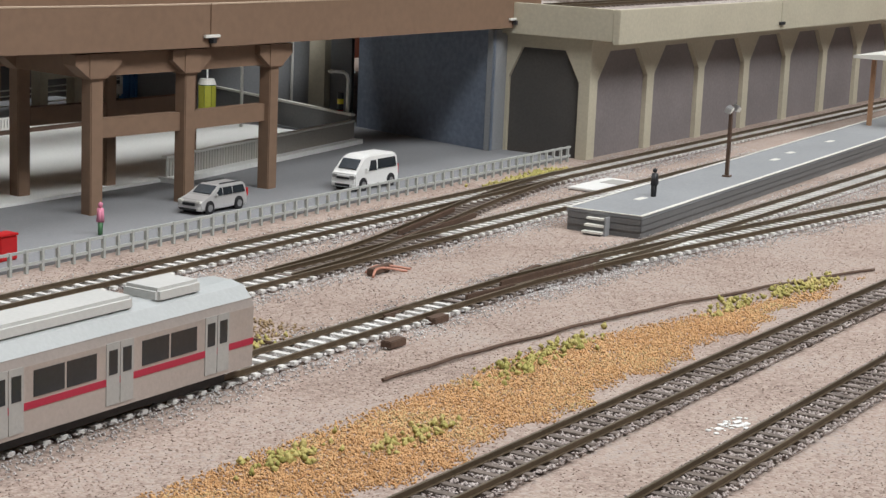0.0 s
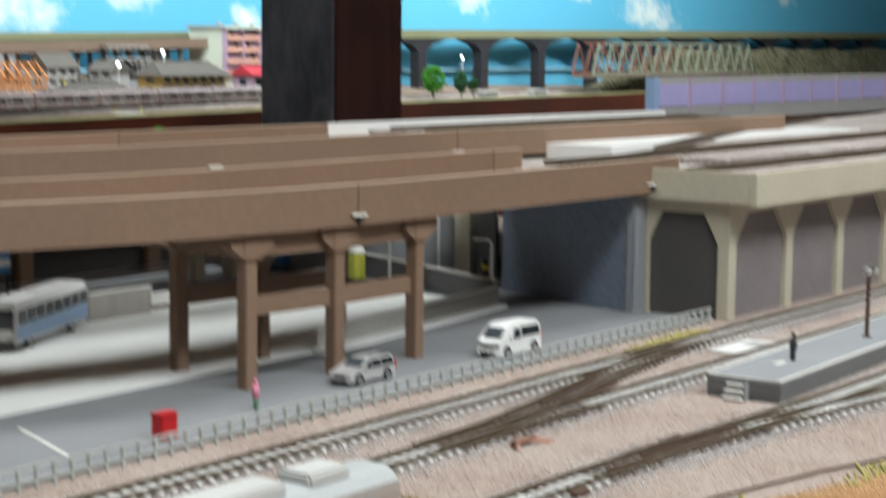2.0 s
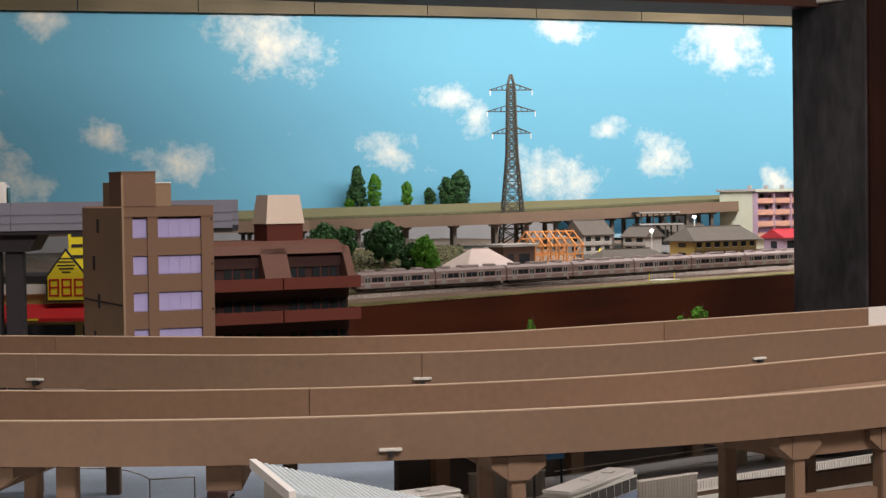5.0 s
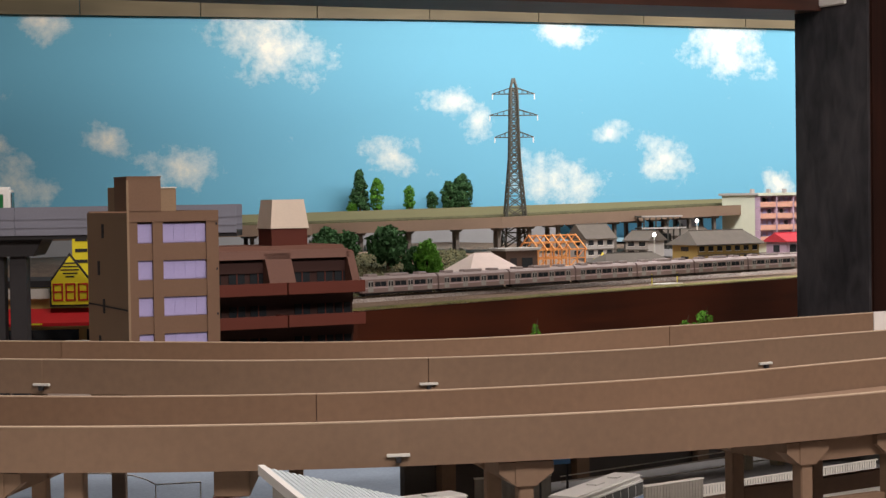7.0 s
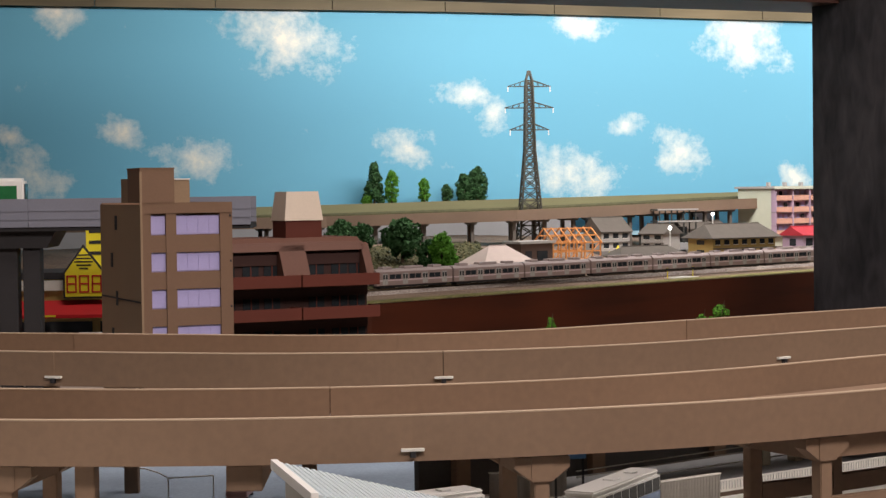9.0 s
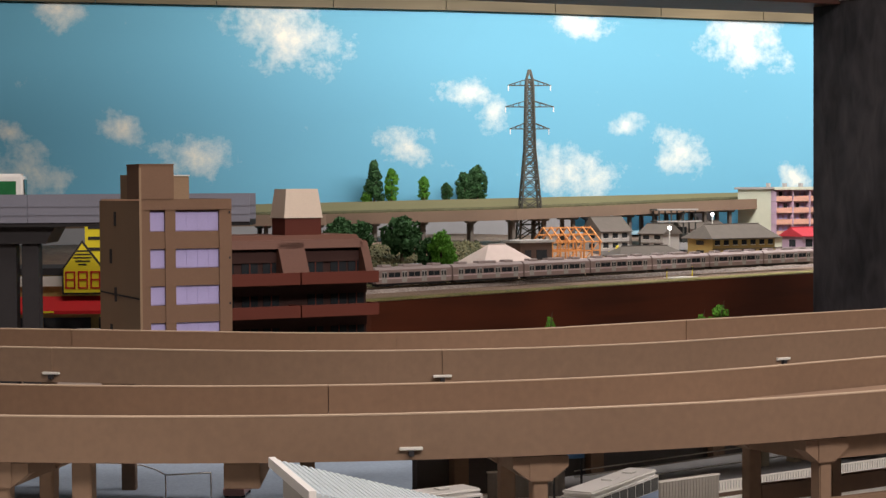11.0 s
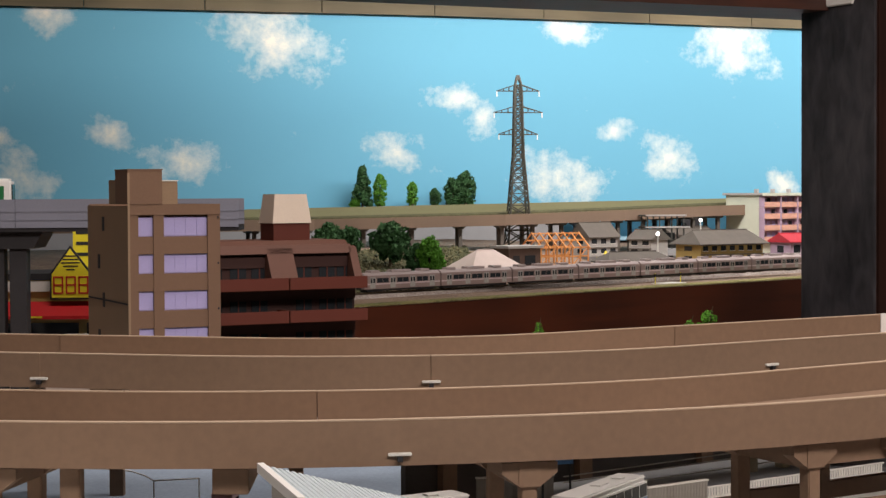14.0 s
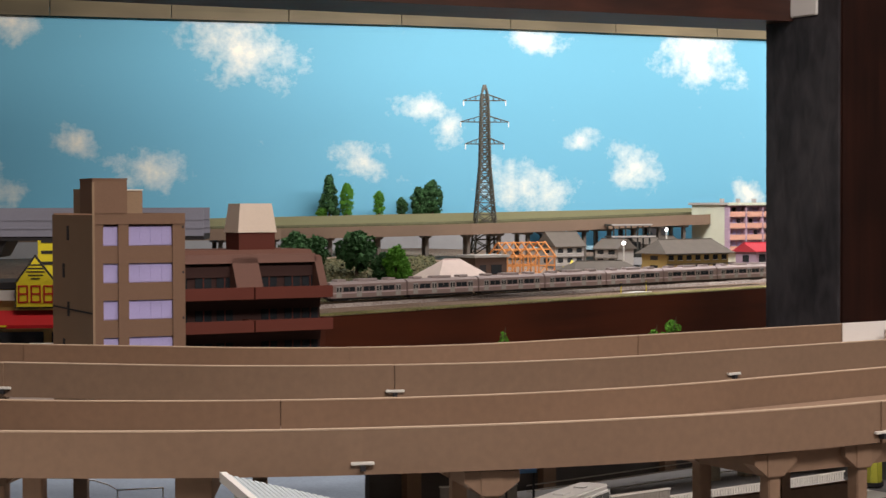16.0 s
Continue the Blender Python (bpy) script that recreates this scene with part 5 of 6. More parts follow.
part("sign_face", prismed([(223.6, 68.6), (223.6, 89.4), (240, 112), (257.4, 89.4), (257.4, 68.6)], "y", -6.6, -6.05), YELLOW, sgn)
for i, (a, b) in enumerate(((235, 246), (233.4, 247.4), (232, 248.6), (234, 247), (236.5, 244))):
    part("sign_bar", boxed(a, b, -7.0, -6.65, 105 - i * 3.0, 106.2 - i * 3.0), BLACK, sgn)
for cx in (229.4, 240.5, 251.6):
    for z0, z1, a, b in ((86.2, 87.6, -4.4, 4.4), (72, 73.4, -4.4, 4.4), (79.3, 80.7, -4, 4), (72, 87, -4.5, -3.1), (72, 87, 3.1, 4.5)):
        part("sign_stroke", boxed(cx + a, cx + b, -7.1, -6.65, z0, z1), RED, sgn, "red sign bar")
yb = thing("yellow_sign_tower", -320, 1660, 0, 3, "yellow advertising tower with dark bars", "sign")
part("panel", boxed(-8, 24, 0, 12, 90, 132, bevel=0.4), YELLOW, yb)
part("pole", boxed(4, 12, 3, 9, 0, 90), PIER_DARK, yb)
for i in range(6):
    part("bar", boxed(-5 + (i % 2) * 15, 6 + (i % 2) * 15, -0.5, -0.05, 124 - (i // 2) * 10, 127 - (i // 2) * 10), BLACK, yb)
slab("forecourt", [(-640, 1522), (-230, 1522), (-230, 1598), (-640, 1598)], 0.2, 24, PARKING, "grey raised car park before the shop", "pavement")
for i, (cx, cy) in enumerate(((-372, 1560), (-310, 1560))):
    wc = thing("parked_car", cx, cy, 24.0, 8, "white car parked before the shop", "car", "parked cars")
    car_body(wc, [(-18, 2), (18, 2), (18, 8), (12, 14), (-6, 14), (-11, 9), (-18, 7.5)], 7, 0.18, WHITE, 8)
    for s in (-1, 1):
        part("side_window", boxed(-8, 11, s * 6.6 - 0.3, s * 6.6 + 0.3, 9, 12.6), GLASS, wc)
    wheels(wc, (-11, 11), 6.9, 3)
    wc.scale = (1.12, 1.12, 1.12)

# ---- far board ----


def perp(x, y):
    best = 1e9
    for (x0, y0), (x1, y1) in zip(FAS, FAS[1:]):
        d = Vector((x1 - x0, y1 - y0)).normalized()
        r = Vector((x - x0, y - y0))
        t = max(0, min(math.dist((x0, y0), (x1, y1)), r.dot(d)))
        best = min(best, (r - d * t).length)
    return best


def ground_z(x, y):
    return terrace(perp(x, y))


def house(name, x, y, z, rz, w, d, h, roof_h, wall_m, roof_m, label, hip=0.0, eave=4, floors=1, wins=4):
    ob = thing(name, x, y, z, rz, label, "house")
    part("foundation", boxed(0.3, w - 0.3, 0.3, d - 0.3, min(ground_z(x, y) - z, 0) - 6, 0), PLATFORM_SIDE, ob)
    part("wall", boxed(0, w, 0, d, 0, h), wall_m, ob)
    bm = bmesh.new()
    e = eave
    lo = [bm.verts.new(c) for c in ((-e, -e, h), (w + e, -e, h), (w + e, d + e, h), (-e, d + e, h))]
    hi = [bm.verts.new(c) for c in ((-e + hip, d / 2, h + roof_h), (w + e - hip, d / 2, h + roof_h))]
    un = [bm.verts.new((v.co.x, v.co.y, h - 1.2)) for v in lo]
    for f in ((lo[0], lo[1], hi[1], hi[0]), (lo[2], lo[3], hi[0], hi[1]), (lo[1], lo[2], hi[1]), (lo[3], lo[0], hi[0]), un[::-1]):
        bm.faces.new(f)
    for i in range(4):
        bm.faces.new((un[i], un[(i + 1) % 4], lo[(i + 1) % 4], lo[i]))
    part("roof", bm, roof_m, ob)
    part("ridge", boxed(-e + hip, w + e - hip, d / 2 - 1.2, d / 2 + 1.2, h + roof_h - 0.6, h + roof_h + 1), roof_m, ob)
    fh = h / floors
    for f in range(floors):
        for i in range(wins):
            a = w * (i + 0.22) / wins
            p = part("window", boxed(a, a + w * 0.55 / wins, -0.5, -0.05, f * fh + fh * 0.3, f * fh + fh * 0.8), GLASS, ob)
            part("frame", boxed(a - 0.6, a + w * 0.55 / wins + 0.6, -0.9, -0.5, f * fh + fh * 0.24, f * fh + fh * 0.3), OFFWHITE, p)
        part("side_window", boxed(-0.5, -0.05, d * 0.35, d * 0.65, f * fh + fh * 0.3, f * fh + fh * 0.75), GLASS, ob)
        if floors > 1:
            part("eave_band", boxed(-1.5, w + 1.5, -2.2, -0.1, (f + 1) * fh - 2.2, (f + 1) * fh - 1), roof_m, ob)
    return ob


house("pavilion_house", 60, 2575, 34, 34, 88, 62, 15, 30, GREY_WALL, TILE_PINK, "low house with a pale pink hipped roof", hip=38, eave=9, wins=3)
hut = thing("flat_roof_hut", 118, 2735, 40, 34, "brown hut with a flat grey roof", "hut")
part("wall", boxed(0, 60, 0, 40, -12, 37), mat("dark_brown_cladding", (0.10, 0.06, 0.045), 0.75), hut)
part("roof", boxed(-4, 64, -4, 44, 37, 41, bevel=0.4), GREY_WALL, hut)
part("door", boxed(8, 20, -0.6, -0.1, 0, 26), PIER_DARK, hut)
part("window", boxed(30, 50, -0.6, -0.1, 12, 26), GLASS, hut)

of = thing("timber_frame_house", 172, 2830, 46, 30, "orange timber house frame under construction", "house")
W, D, H = 92, 55, 28
part("sill", boxed(0, W, 0, D, -12, 1.5), ORANGE_WOOD, of)
for i in range(7):
    for yy in (0, D - 2):
        part("stud", boxed(i * 15, i * 15 + 2, yy, yy + 2, 1.5, H), ORANGE_WOOD, of)
    part("rafter", prismed([(-4, H - 1), (D / 2, H + 23), (D / 2, H + 25), (-4, H + 1)], "x", i * 15, i * 15 + 2), ORANGE_WOOD, of)
    part("rafter", prismed([(D + 4, H - 1), (D / 2, H + 23), (D / 2, H + 25), (D + 4, H + 1)], "x", i * 15, i * 15 + 2), ORANGE_WOOD, of)
for yy, z in ((0, H), (D - 2, H), (D / 2 - 1, H + 22), (D / 4 - 1, H + 11), (D * 0.75 - 1, H + 11), (0, 14), (D - 2, 14)):
    part("beam", boxed(0, W, yy, yy + 2, z, z + 2.2), ORANGE_WOOD, of)
for i in range(3):
    part("brace", rodded([(i * 30 + 2, 0.8, 2), (i * 30 + 28, 0.8, H - 1)], 0.9, 6), ORANGE_WOOD, of)
ex = thing("excavator", 262, 2790, 44, 60, "small yellow excavator beside the timber frame", "excavator")
part("tracks", boxed(-9, 9, -7, 7, -3, 5, bevel=1), BLACK, ex)
part("cab", boxed(-7, 5, -5, 5, 5, 18, bevel=1), YELLOW, ex)
part("window", boxed(-7.4, -6.9, -4, 4, 10, 16), GLASS, ex)
part("boom", rodded([(4, 0, 10), (20, 0, 26), (32, 0, 8)], 1.6, 6), YELLOW, ex)
part("bucket", boxed(28, 36, -4, 4, 2, 9, bevel=1), YELLOW, ex)

house("gable_house", 262, 2985, 56, 36, 62, 46, 32, 24, GREY_WALL, TILE_GREY, "light grey two-storey house with a tiled gable roof", eave=4, floors=2, wins=3)
house("small_house", 330, 3010, 56, -40, 44, 50, 28, 16, GREY_WALL, TILE_GREY, "small grey house with a low tiled roof", eave=4, floors=2, wins=2)
house("long_house", 268, 2720, 44, 30, 118, 40, 13, 14, DARK_INFILL, TILE_GREY, "long low house with a grey hipped roof", hip=22, eave=6, wins=6)
house("ochre_inn", 432, 2890, 47, 32, 132, 62, 31, 22, OCHRE, TILE_GREY, "ochre two-storey inn with a grey tiled roof", hip=16, eave=8, floors=2, wins=7)
house("red_roof_house", 600, 3010, 52, 32, 110, 50, 26, 14, MAUVE, RED_ROOF, "house with a bright red sheet roof", eave=5, floors=1, wins=4)
house("gray_barn", 420, 3130, 66, 30, 90, 50, 22, 14, GREY_WALL, TILE_GREY, "grey shed with a pale tiled roof", eave=4, wins=3)

fb = thing("flats_block", 585, 3185, 70, 40, "pale green block of flats with salmon balconies", "building")
part("core", boxed(0, 190, 8, 84, -16, 86), PALE_GREEN, fb)
part("roof", boxed(-5, 195, -4, 88, 86, 90), GREY_WALL, fb)
part("roof_edge", boxed(-6, 196, -6, -4, 85, 90), PALE_GREEN, fb)
for k in range(4):
    z = 4 + k * 20.5
    part("back_panel", boxed(0, 190, 6.8, 7.9, z, z + 19), MAUVE, fb)
    for i in range(4):
        a = 3 + i * 47
        bl = part("balcony", boxed(a, a + 43, -2, 0, z - 1, z + 8.5, bevel=0.2), SALMON, fb, "salmon balcony front")
        part("balcony_floor", boxed(a, a + 43, 0, 7.5, z - 1, z), SALMON, bl)
        for j in range(3):
            part("window", boxed(a + 3 + j * 13.5, a + 12 + j * 13.5, 6.2, 6.7, z + 1, z + 16), BLIND if (i + j + k) % 4 else GLASS, bl)
    for i in range(5):
        part("fin", boxed(47 * i - 0.4 if i else 0, 47 * i + 2 if i else 2, -3, 7.5, z - 1, z + 19), MAUVE, fb)
for i in range(4):
    part("roof_vent", boxed(20 + i * 45, 26 + i * 45, 30, 36, 90, 97), GREY_WALL, fb)


def canopy_station(x, y, z, rz):
    """Two thin flat roofs, one over the other, on slim posts."""
    ob = thing("flat_roof_station", x, y, z, rz, "dark open station building with two flat roofs", "building")
    dark = mat("dark_green_grey_plastic", (0.045, 0.050, 0.045), 0.6, var=0.2)
    part("floor", boxed(-4, 70, -4, 46, -10, 1.5), PLATFORM, ob)
    for zz, w in ((36, 72), (56, 66)):
        part("roof", boxed(-4, w, -4, 46, zz, zz + 2.6, bevel=0.3), dark, ob, "thin dark flat roof")
        part("roof_edge", boxed(-4.6, w + 0.6, -4.9, -4.1, zz + 0.6, zz + 3.2), GREY_WALL, ob)
    for px in (0, 21, 42, 63):
        for py in (0, 40):
            part("post", boxed(px - 1.1, px + 1.1, py - 1.1, py + 1.1, 1.5, 56), dark, ob)
    part("counter", boxed(6, 56, 24, 38, 1.5, 17), dark, ob)
    part("window_band", boxed(8, 54, 23.2, 23.9, 17, 28), GLASS, ob)


canopy_station(366, 3052, 65, 8)


def lit_lamp(x, y, z, h):
    ob = thing("lit_street_lamp", x, y, z, 0, "tall grey street lamp with a bright white globe", "street lamp", "lit street lamps")
    part("post", rodded([(0, 0, -8), (0, 0, h)], 1.0, 8), LAMP_GREY, ob)
    bm = bmesh.new()
    blob(bm, (0, 0, h + 3), 3.4)
    part("globe", bm, GLOW, ob, "bright white globe", smooth=True)


lit_lamp(358, 2850, 50, 43)
lit_lamp(472, 3160, 66, 44)
lit_lamp(1185, 3700, 60, 40)

# far track, train and level crossing
ft = [(x, y) for x, y in side_path(FAS, 108)]
tk = track("far_track", ft[1:6], "brown track along the far board edge", z=32.4, pitch=9)
part("roadbed", swept(ft[1:6], [(-15, 22), (-10, 32.6), (10, 32.6), (15, 22)]), DECK_BALLAST, tk, "pale brown track bed")
t0 = along(ft, length(ft[:2]) + 95)
tr2 = thing("far_train", t0[0], t0[1], 34.4, 43.0, "silver and grey commuter train on the far track", "train")
for i in range(7):
    train_car(tr2, i * 134.0, [(14, 30), (50, 84), (100, 116)], i == 6, FAR_BODY, FAR_ROOF, FAR_LINE, FAR_ROOF)
lc = thing("level_crossing", *side_path(FAS, 26)[3], 26, 43, "pale level crossing panel at the far track", "crossing")
lc.location = (0.352, 2.655, 0.0268)
part("panel", boxed(-26, 22, -12, 14, 0, 1.6), OFFWHITE, lc)
for s in (-30, 28):
    part("signal_post", rodded([(s, 4, 0), (s, 4, 16)], 0.8, 6), YELLOW, lc)
    part("signal_head", boxed(s - 2, s + 2, 2.6, 5, 11, 15), BLACK, lc)

# brown road bridge and olive viaduct behind the houses
BRB = [(-640, 2790), (-420, 2860), (-190, 2950), (123, 2990), (330, 3085), (505, 3190), (700, 3290)]
BRZ = [119, 119, 119, 125, 131, 137, 141]
GRN = [(-1500, 2815), (-751, 3040), (0, 3240), (728, 3430), (1043, 3600), (1700, 4060), (2365, 4520), (3000, 4990)]
GRZ = [116, 128, 141, 153, 160, 168, 174, 178]


def rising(name, path, zs, prof, material, parent):
    bm = swept(path, prof)
    px = np.array([p[0] for p in path])
    for v in bm.verts:
        v.co.z += float(np.interp(v.co.x, px, zs))
    return part(name, bm, material, parent)


bb = thing("road_bridge", 0, 0, 0, 0, "brown girder road bridge climbing behind the houses", "bridge")
rising("girder", BRB, BRZ, [(-2, -17), (-2, 1), (1, 1), (1, -6), (60, -6), (60, 0), (63, 0), (63, -17)], BRIDGE_BROWN, bb)
rising("hedge", side_path(BRB, 58), BRZ, [(0, -6), (0, 2), (5, 5), (12, 3), (12, -6)], LEAF_OLIVE, bb)
rising("verge", side_path(BRB, 2), BRZ, [(0, -7.5), (0, -1), (5, 1), (9, -2), (9, -7.5)], TURF, bb)
for d in (380, 470, 560, 640, 720, 790, 850, 905, 960, 1015, 1070, 1125, 1180, 1235):
    x, y, h = along(BRB, d)
    z = float(np.interp(x, [p[0] for p in BRB], BRZ))
    for s in (8, 46):
        pr = part("pier", boxed(-2.8, 2.8, s, s + 6, 10, z - 17), PIER_GREY, bb)
        pr.matrix_basis = pose(x * MM, y * MM, 0, 0, 0, h)
    hd = part("pier_head", prismed([(-8, z - 17), (8, z - 17), (5, z - 21), (-5, z - 21)], "y", 4, 56), PIER_GREY, bb)
    hd.matrix_basis = pose(x * MM, y * MM, 0, 0, 0, h)
gv = thing("olive_viaduct", 0, 0, 0, 0, "olive concrete viaduct along the sky backdrop", "viaduct")
rising("parapet", GRN, GRZ, [(-2, -17), (-2, 0), (30, 0), (30, -17)], BRIDGE_GREEN, gv)
L = length(GRN)
for d in range(1850, int(L), 215):
    x, y, h = along(GRN, d)
    z = float(np.interp(x, [p[0] for p in GRN], GRZ)) - 17
    bm = bmesh.new()
    prism(bm, [(-106, z), (-70, z - 5), (-34, z - 14), (-13, z - 28), (-13, 20), (13, 20), (13, z - 28), (34, z - 14), (70, z - 5), (106, z)], "y", 2, 24)
    part("arch_pier", bm, PIER_DARK, gv).matrix_basis = pose(x * MM, y * MM, 0, 0, 0, h)
hill = thing("grey_retaining_wall", 0, 0, 0, 0, "grey retaining wall under the olive viaduct", "wall")
rising("wall", [(-1500, 2825), (-751, 3050), (0, 3250), (240, 3310)], [0, 0, 0, 0], [(0, 20), (0, 112), (6, 112), (6, 20)], PLATFORM, hill)
tagged(part("far_water", prismed([(240, 3316), (728, 3445), (2900, 4960), (2900, 5000), (728, 3490), (240, 3380)], "z", 74, 80), mat("pale_blue_haze_board", (0.25, 0.45, 0.55), 0.6)), "pale blue strip below the backdrop", "board", "", "structure")

# truss bridge on the far right
tb = thing("truss_bridge", 1480, 3690, 62, 41, "green-grey and red-brown steel truss bridge on the far board", "bridge")
part("deck", boxed(0, 900, 0, 50, 0, 6), BRIDGE_BROWN, tb)
for yy, m in ((0, mat("olive_grey_steel", (0.26, 0.28, 0.20), 0.6)), (50, mat("rust_red_steel", (0.22, 0.08, 0.05), 0.6))):
    part("bottom_chord", boxed(0, 900, yy, yy + 4, 6, 11), m, tb)
    part("top_chord", boxed(60, 840, yy, yy + 4, 72, 77), m, tb)
    for i in range(15):
        a = i * 60
        part("diagonal", rodded([(a, yy + 2, 8), (a + 30, yy + 2, 74)], 2.2, 6), m, tb)
        part("diagonal", rodded([(a + 30, yy + 2, 74), (a + 60, yy + 2, 8)], 2.2, 6), m, tb)

hb = bmesh.new()
HP = [(1450, 3790), (1700, 3960), (2000, 4170), (2365, 4430), (2900, 4830)]
rows = []
for i in range(60):
    x, y, h = along(HP, i * length(HP) / 59)
    t = i / 59
    rows.append([hb.verts.new((x + 40 * k * 0.3, y + 12 * k, (30 + (min(1, t * 5) * 95 + 14 * noise.noise((t * 14, k * 0.6, 0))) * k / 6) if k else 20)) for k in range(7)])
for r, q in zip(rows, rows[1:]):
    for i in range(6):
        hb.faces.new((r[i], q[i], q[i + 1], r[i + 1]))
tagged(part("hillside", hb, grain_mat("scrubby_hillside", [(0.06, 0.06, 0.03), (0.16, 0.15, 0.08), (0.26, 0.22, 0.15)], 120, patch=14), smooth=True), "scrubby olive hillside behind the truss bridge", "hill", "", "structure")

# ---- pylon ----
py = thing("power_pylon", 148, 3050, 75, 8, "weathered olive lattice power pylon", "pylon")
H = 284.0
bm = bmesh.new()


def half_at(z):
    return float(np.interp(z, [0, 70, 150, H - 20, H], [21, 15, 8.5, 6, 1.5]))


lv = [0, 24, 46, 66, 86, 104, 120, 135, 149, 162, 174, 186, 198, 210, 222, 234, 246, 258, 268, H]
for za, zb in zip(lv, lv[1:]):
    a, b = half_at(za), half_at(zb)
    ca = [(-a, -a, za), (a, -a, za), (a, a, za), (-a, a, za)]
    cb_ = [(-b, -b, zb), (b, -b, zb), (b, b, zb), (-b, b, zb)]
    for i in range(4):
        j = (i + 1) % 4
        rod(bm, ca[i], cb_[i], 1.7, None, 5)
        rod(bm, ca[i], cb_[j], 1.05, None, 4)
        rod(bm, ca[j], cb_[i], 0.95, None, 4)
        rod(bm, cb_[i], cb_[j], 0.9, None, 4)
part("tower", bm, PYLON_M, py)
for z, r in ((258, 37), (222, 42), (185, 34)):
    w = half_at(z)
    for s in (-1, 1):
        bm = bmesh.new()
        for yy in (-w, w):
            rod(bm, (s * w, yy, z), (s * r, 0, z), 0.8, None, 5)
            rod(bm, (s * w, yy, z + 10), (s * r, 0, z), 0.8, None, 5)
            for k in (0.3, 0.6):
                rod(bm, (s * (w + (r - w) * k), yy * (1 - k), z), (s * (w + (r - w) * k), yy * (1 - k), z + 10 * (1 - k)), 0.5, None, 4)
        arm = part("arm", bm, PYLON_M, py)
        bm = bmesh.new()
        rod(bm, (s * (r - 1), 0, z), (s * (r - 1), 0, z - 9), 1.0, None, 6)
        part("insulator", bm, OFFWHITE, arm, "pale insulator string")


# ---- trees ----


def tree(x, y, z, h, r, material, label, cone=0.0, trunk=0.25, n=70, base=-6, seed=1):
    rnd = random.Random(seed)
    ob = thing("tree", x, y, z, 0, label, "tree", "trees")
    bm = bmesh.new()
    rod(bm, (0, 0, base), (0.4, 0.2, h * 0.6), r * 0.10 + 0.5, r * 0.04 + 0.2, 8)
    for k in range(5):
        a = k * 1.3
        rod(bm, (0, 0, h * (trunk + 0.08 * k)), (r * 0.6 * math.cos(a), r * 0.6 * math.sin(a), h * (trunk + 0.2 + 0.08 * k)), r * 0.05 + 0.2, 0.2, 5)
    part("trunk", bm, BARK, ob)
    vs, fs = [], []
    for k in range(n):
        f = rnd.random()
        zz = h * (trunk + (1 - trunk) * f)
        rad = r * ((1 - f) ** 0.8 * 1.05 if cone else math.sqrt(max(0.05, 1 - (2 * f - 0.9) ** 2))) * rnd.uniform(0.45, 1.0)
        a = rnd.uniform(0, 6.283)
        c = Vector((rad * math.cos(a), rad * math.sin(a), zz))
        s = r * rnd.uniform(0.16, 0.34)
        for j in range(26):
            d = Vector((rnd.gauss(0, 1), rnd.gauss(0, 1), rnd.gauss(0, 1)))
            d = d.normalized() * s * rnd.uniform(0.7, 1.1)
            e = Vector((rnd.gauss(0, 1), rnd.gauss(0, 1), rnd.gauss(0, 1))).normalized() * s * 0.5
            g = d.cross(e).normalized() * s * 0.42
            i0 = len(vs)
            vs += [tuple((c + d + e) * MM), tuple((c + d - e * 0.4 + g) * MM), tuple((c + d - e * 0.4 - g) * MM), tuple((c + d * 0.6) * MM)]
            fs += [(i0, i0 + 1, i0 + 2), (i0, i0 + 1, i0 + 3), (i0, i0 + 3, i0 + 2)]
    me = bpy.data.meshes.new("crown")
    me.from_pydata(vs, [], fs)
    me.materials.append(material)
    cr = new("crown", me)
    cr.parent = ob


Y3 = 3252
for i, (x, h, r, m, c) in enumerate(((-128, 22, 9, LEAF_BRIGHT, 0), (-115, 74, 19, LEAF, 1), (-86, 62, 12, LEAF_BRIGHT, 0), (-31, 48, 10, LEAF_BRIGHT, 0), (8, 36, 10, LEAF, 0), (38, 52, 16, LEAF, 0), (60, 62, 18, LEAF, 0))):
    tree(x * 1.05, Y3 + 0.266 * x, 140.5 + 0.016 * x, 17 + (h - 25) * 1.05, r * 1.05, m, "dark green conifer by the backdrop" if c else "bushy green foam tree by the backdrop", c, 0.02, 130, -1, i)
for i, (x, y, z, h, r, m) in enumerate(((-150, 2680, 52, 60, 26, LEAF), (-120, 2700, 58, 50, 20, LEAF), (-60, 2650, 52, 60, 30, LEAF), (-2, 2600, 38, 58, 18, LEAF_BRIGHT), (10, 2606, 36, 34, 12, LEAF_BRIGHT), (-20, 2620, 38, 48, 17, LEAF))):
    tree(x, y, z, h, r, m, "bright green foam tree" if m is LEAF_BRIGHT else "dark green spreading foam tree", 0, 0.3, 90, -20, 20 + i)
for i, (x, y) in enumerate(((-150, 2560), (-110, 2570), (-75, 2560), (-40, 2575), (-130, 2600), (-90, 2610))):
    sb = thing("shrub", x, y, 34, 0, "olive brown scrub bush on the bank", "shrub", "shrubs")
    bm = bmesh.new()
    for k in range(50):
        blob(bm, (random.gauss(0, 15), random.gauss(0, 8), random.uniform(-4, 16)), random.uniform(2, 4.5), 0.8)
    for v in bm.verts:
        v.co += Vector((random.gauss(0, 0.6), random.gauss(0, 0.6), random.gauss(0, 0.6)))
    part("foliage", bm, LEAF_OLIVE, sb)
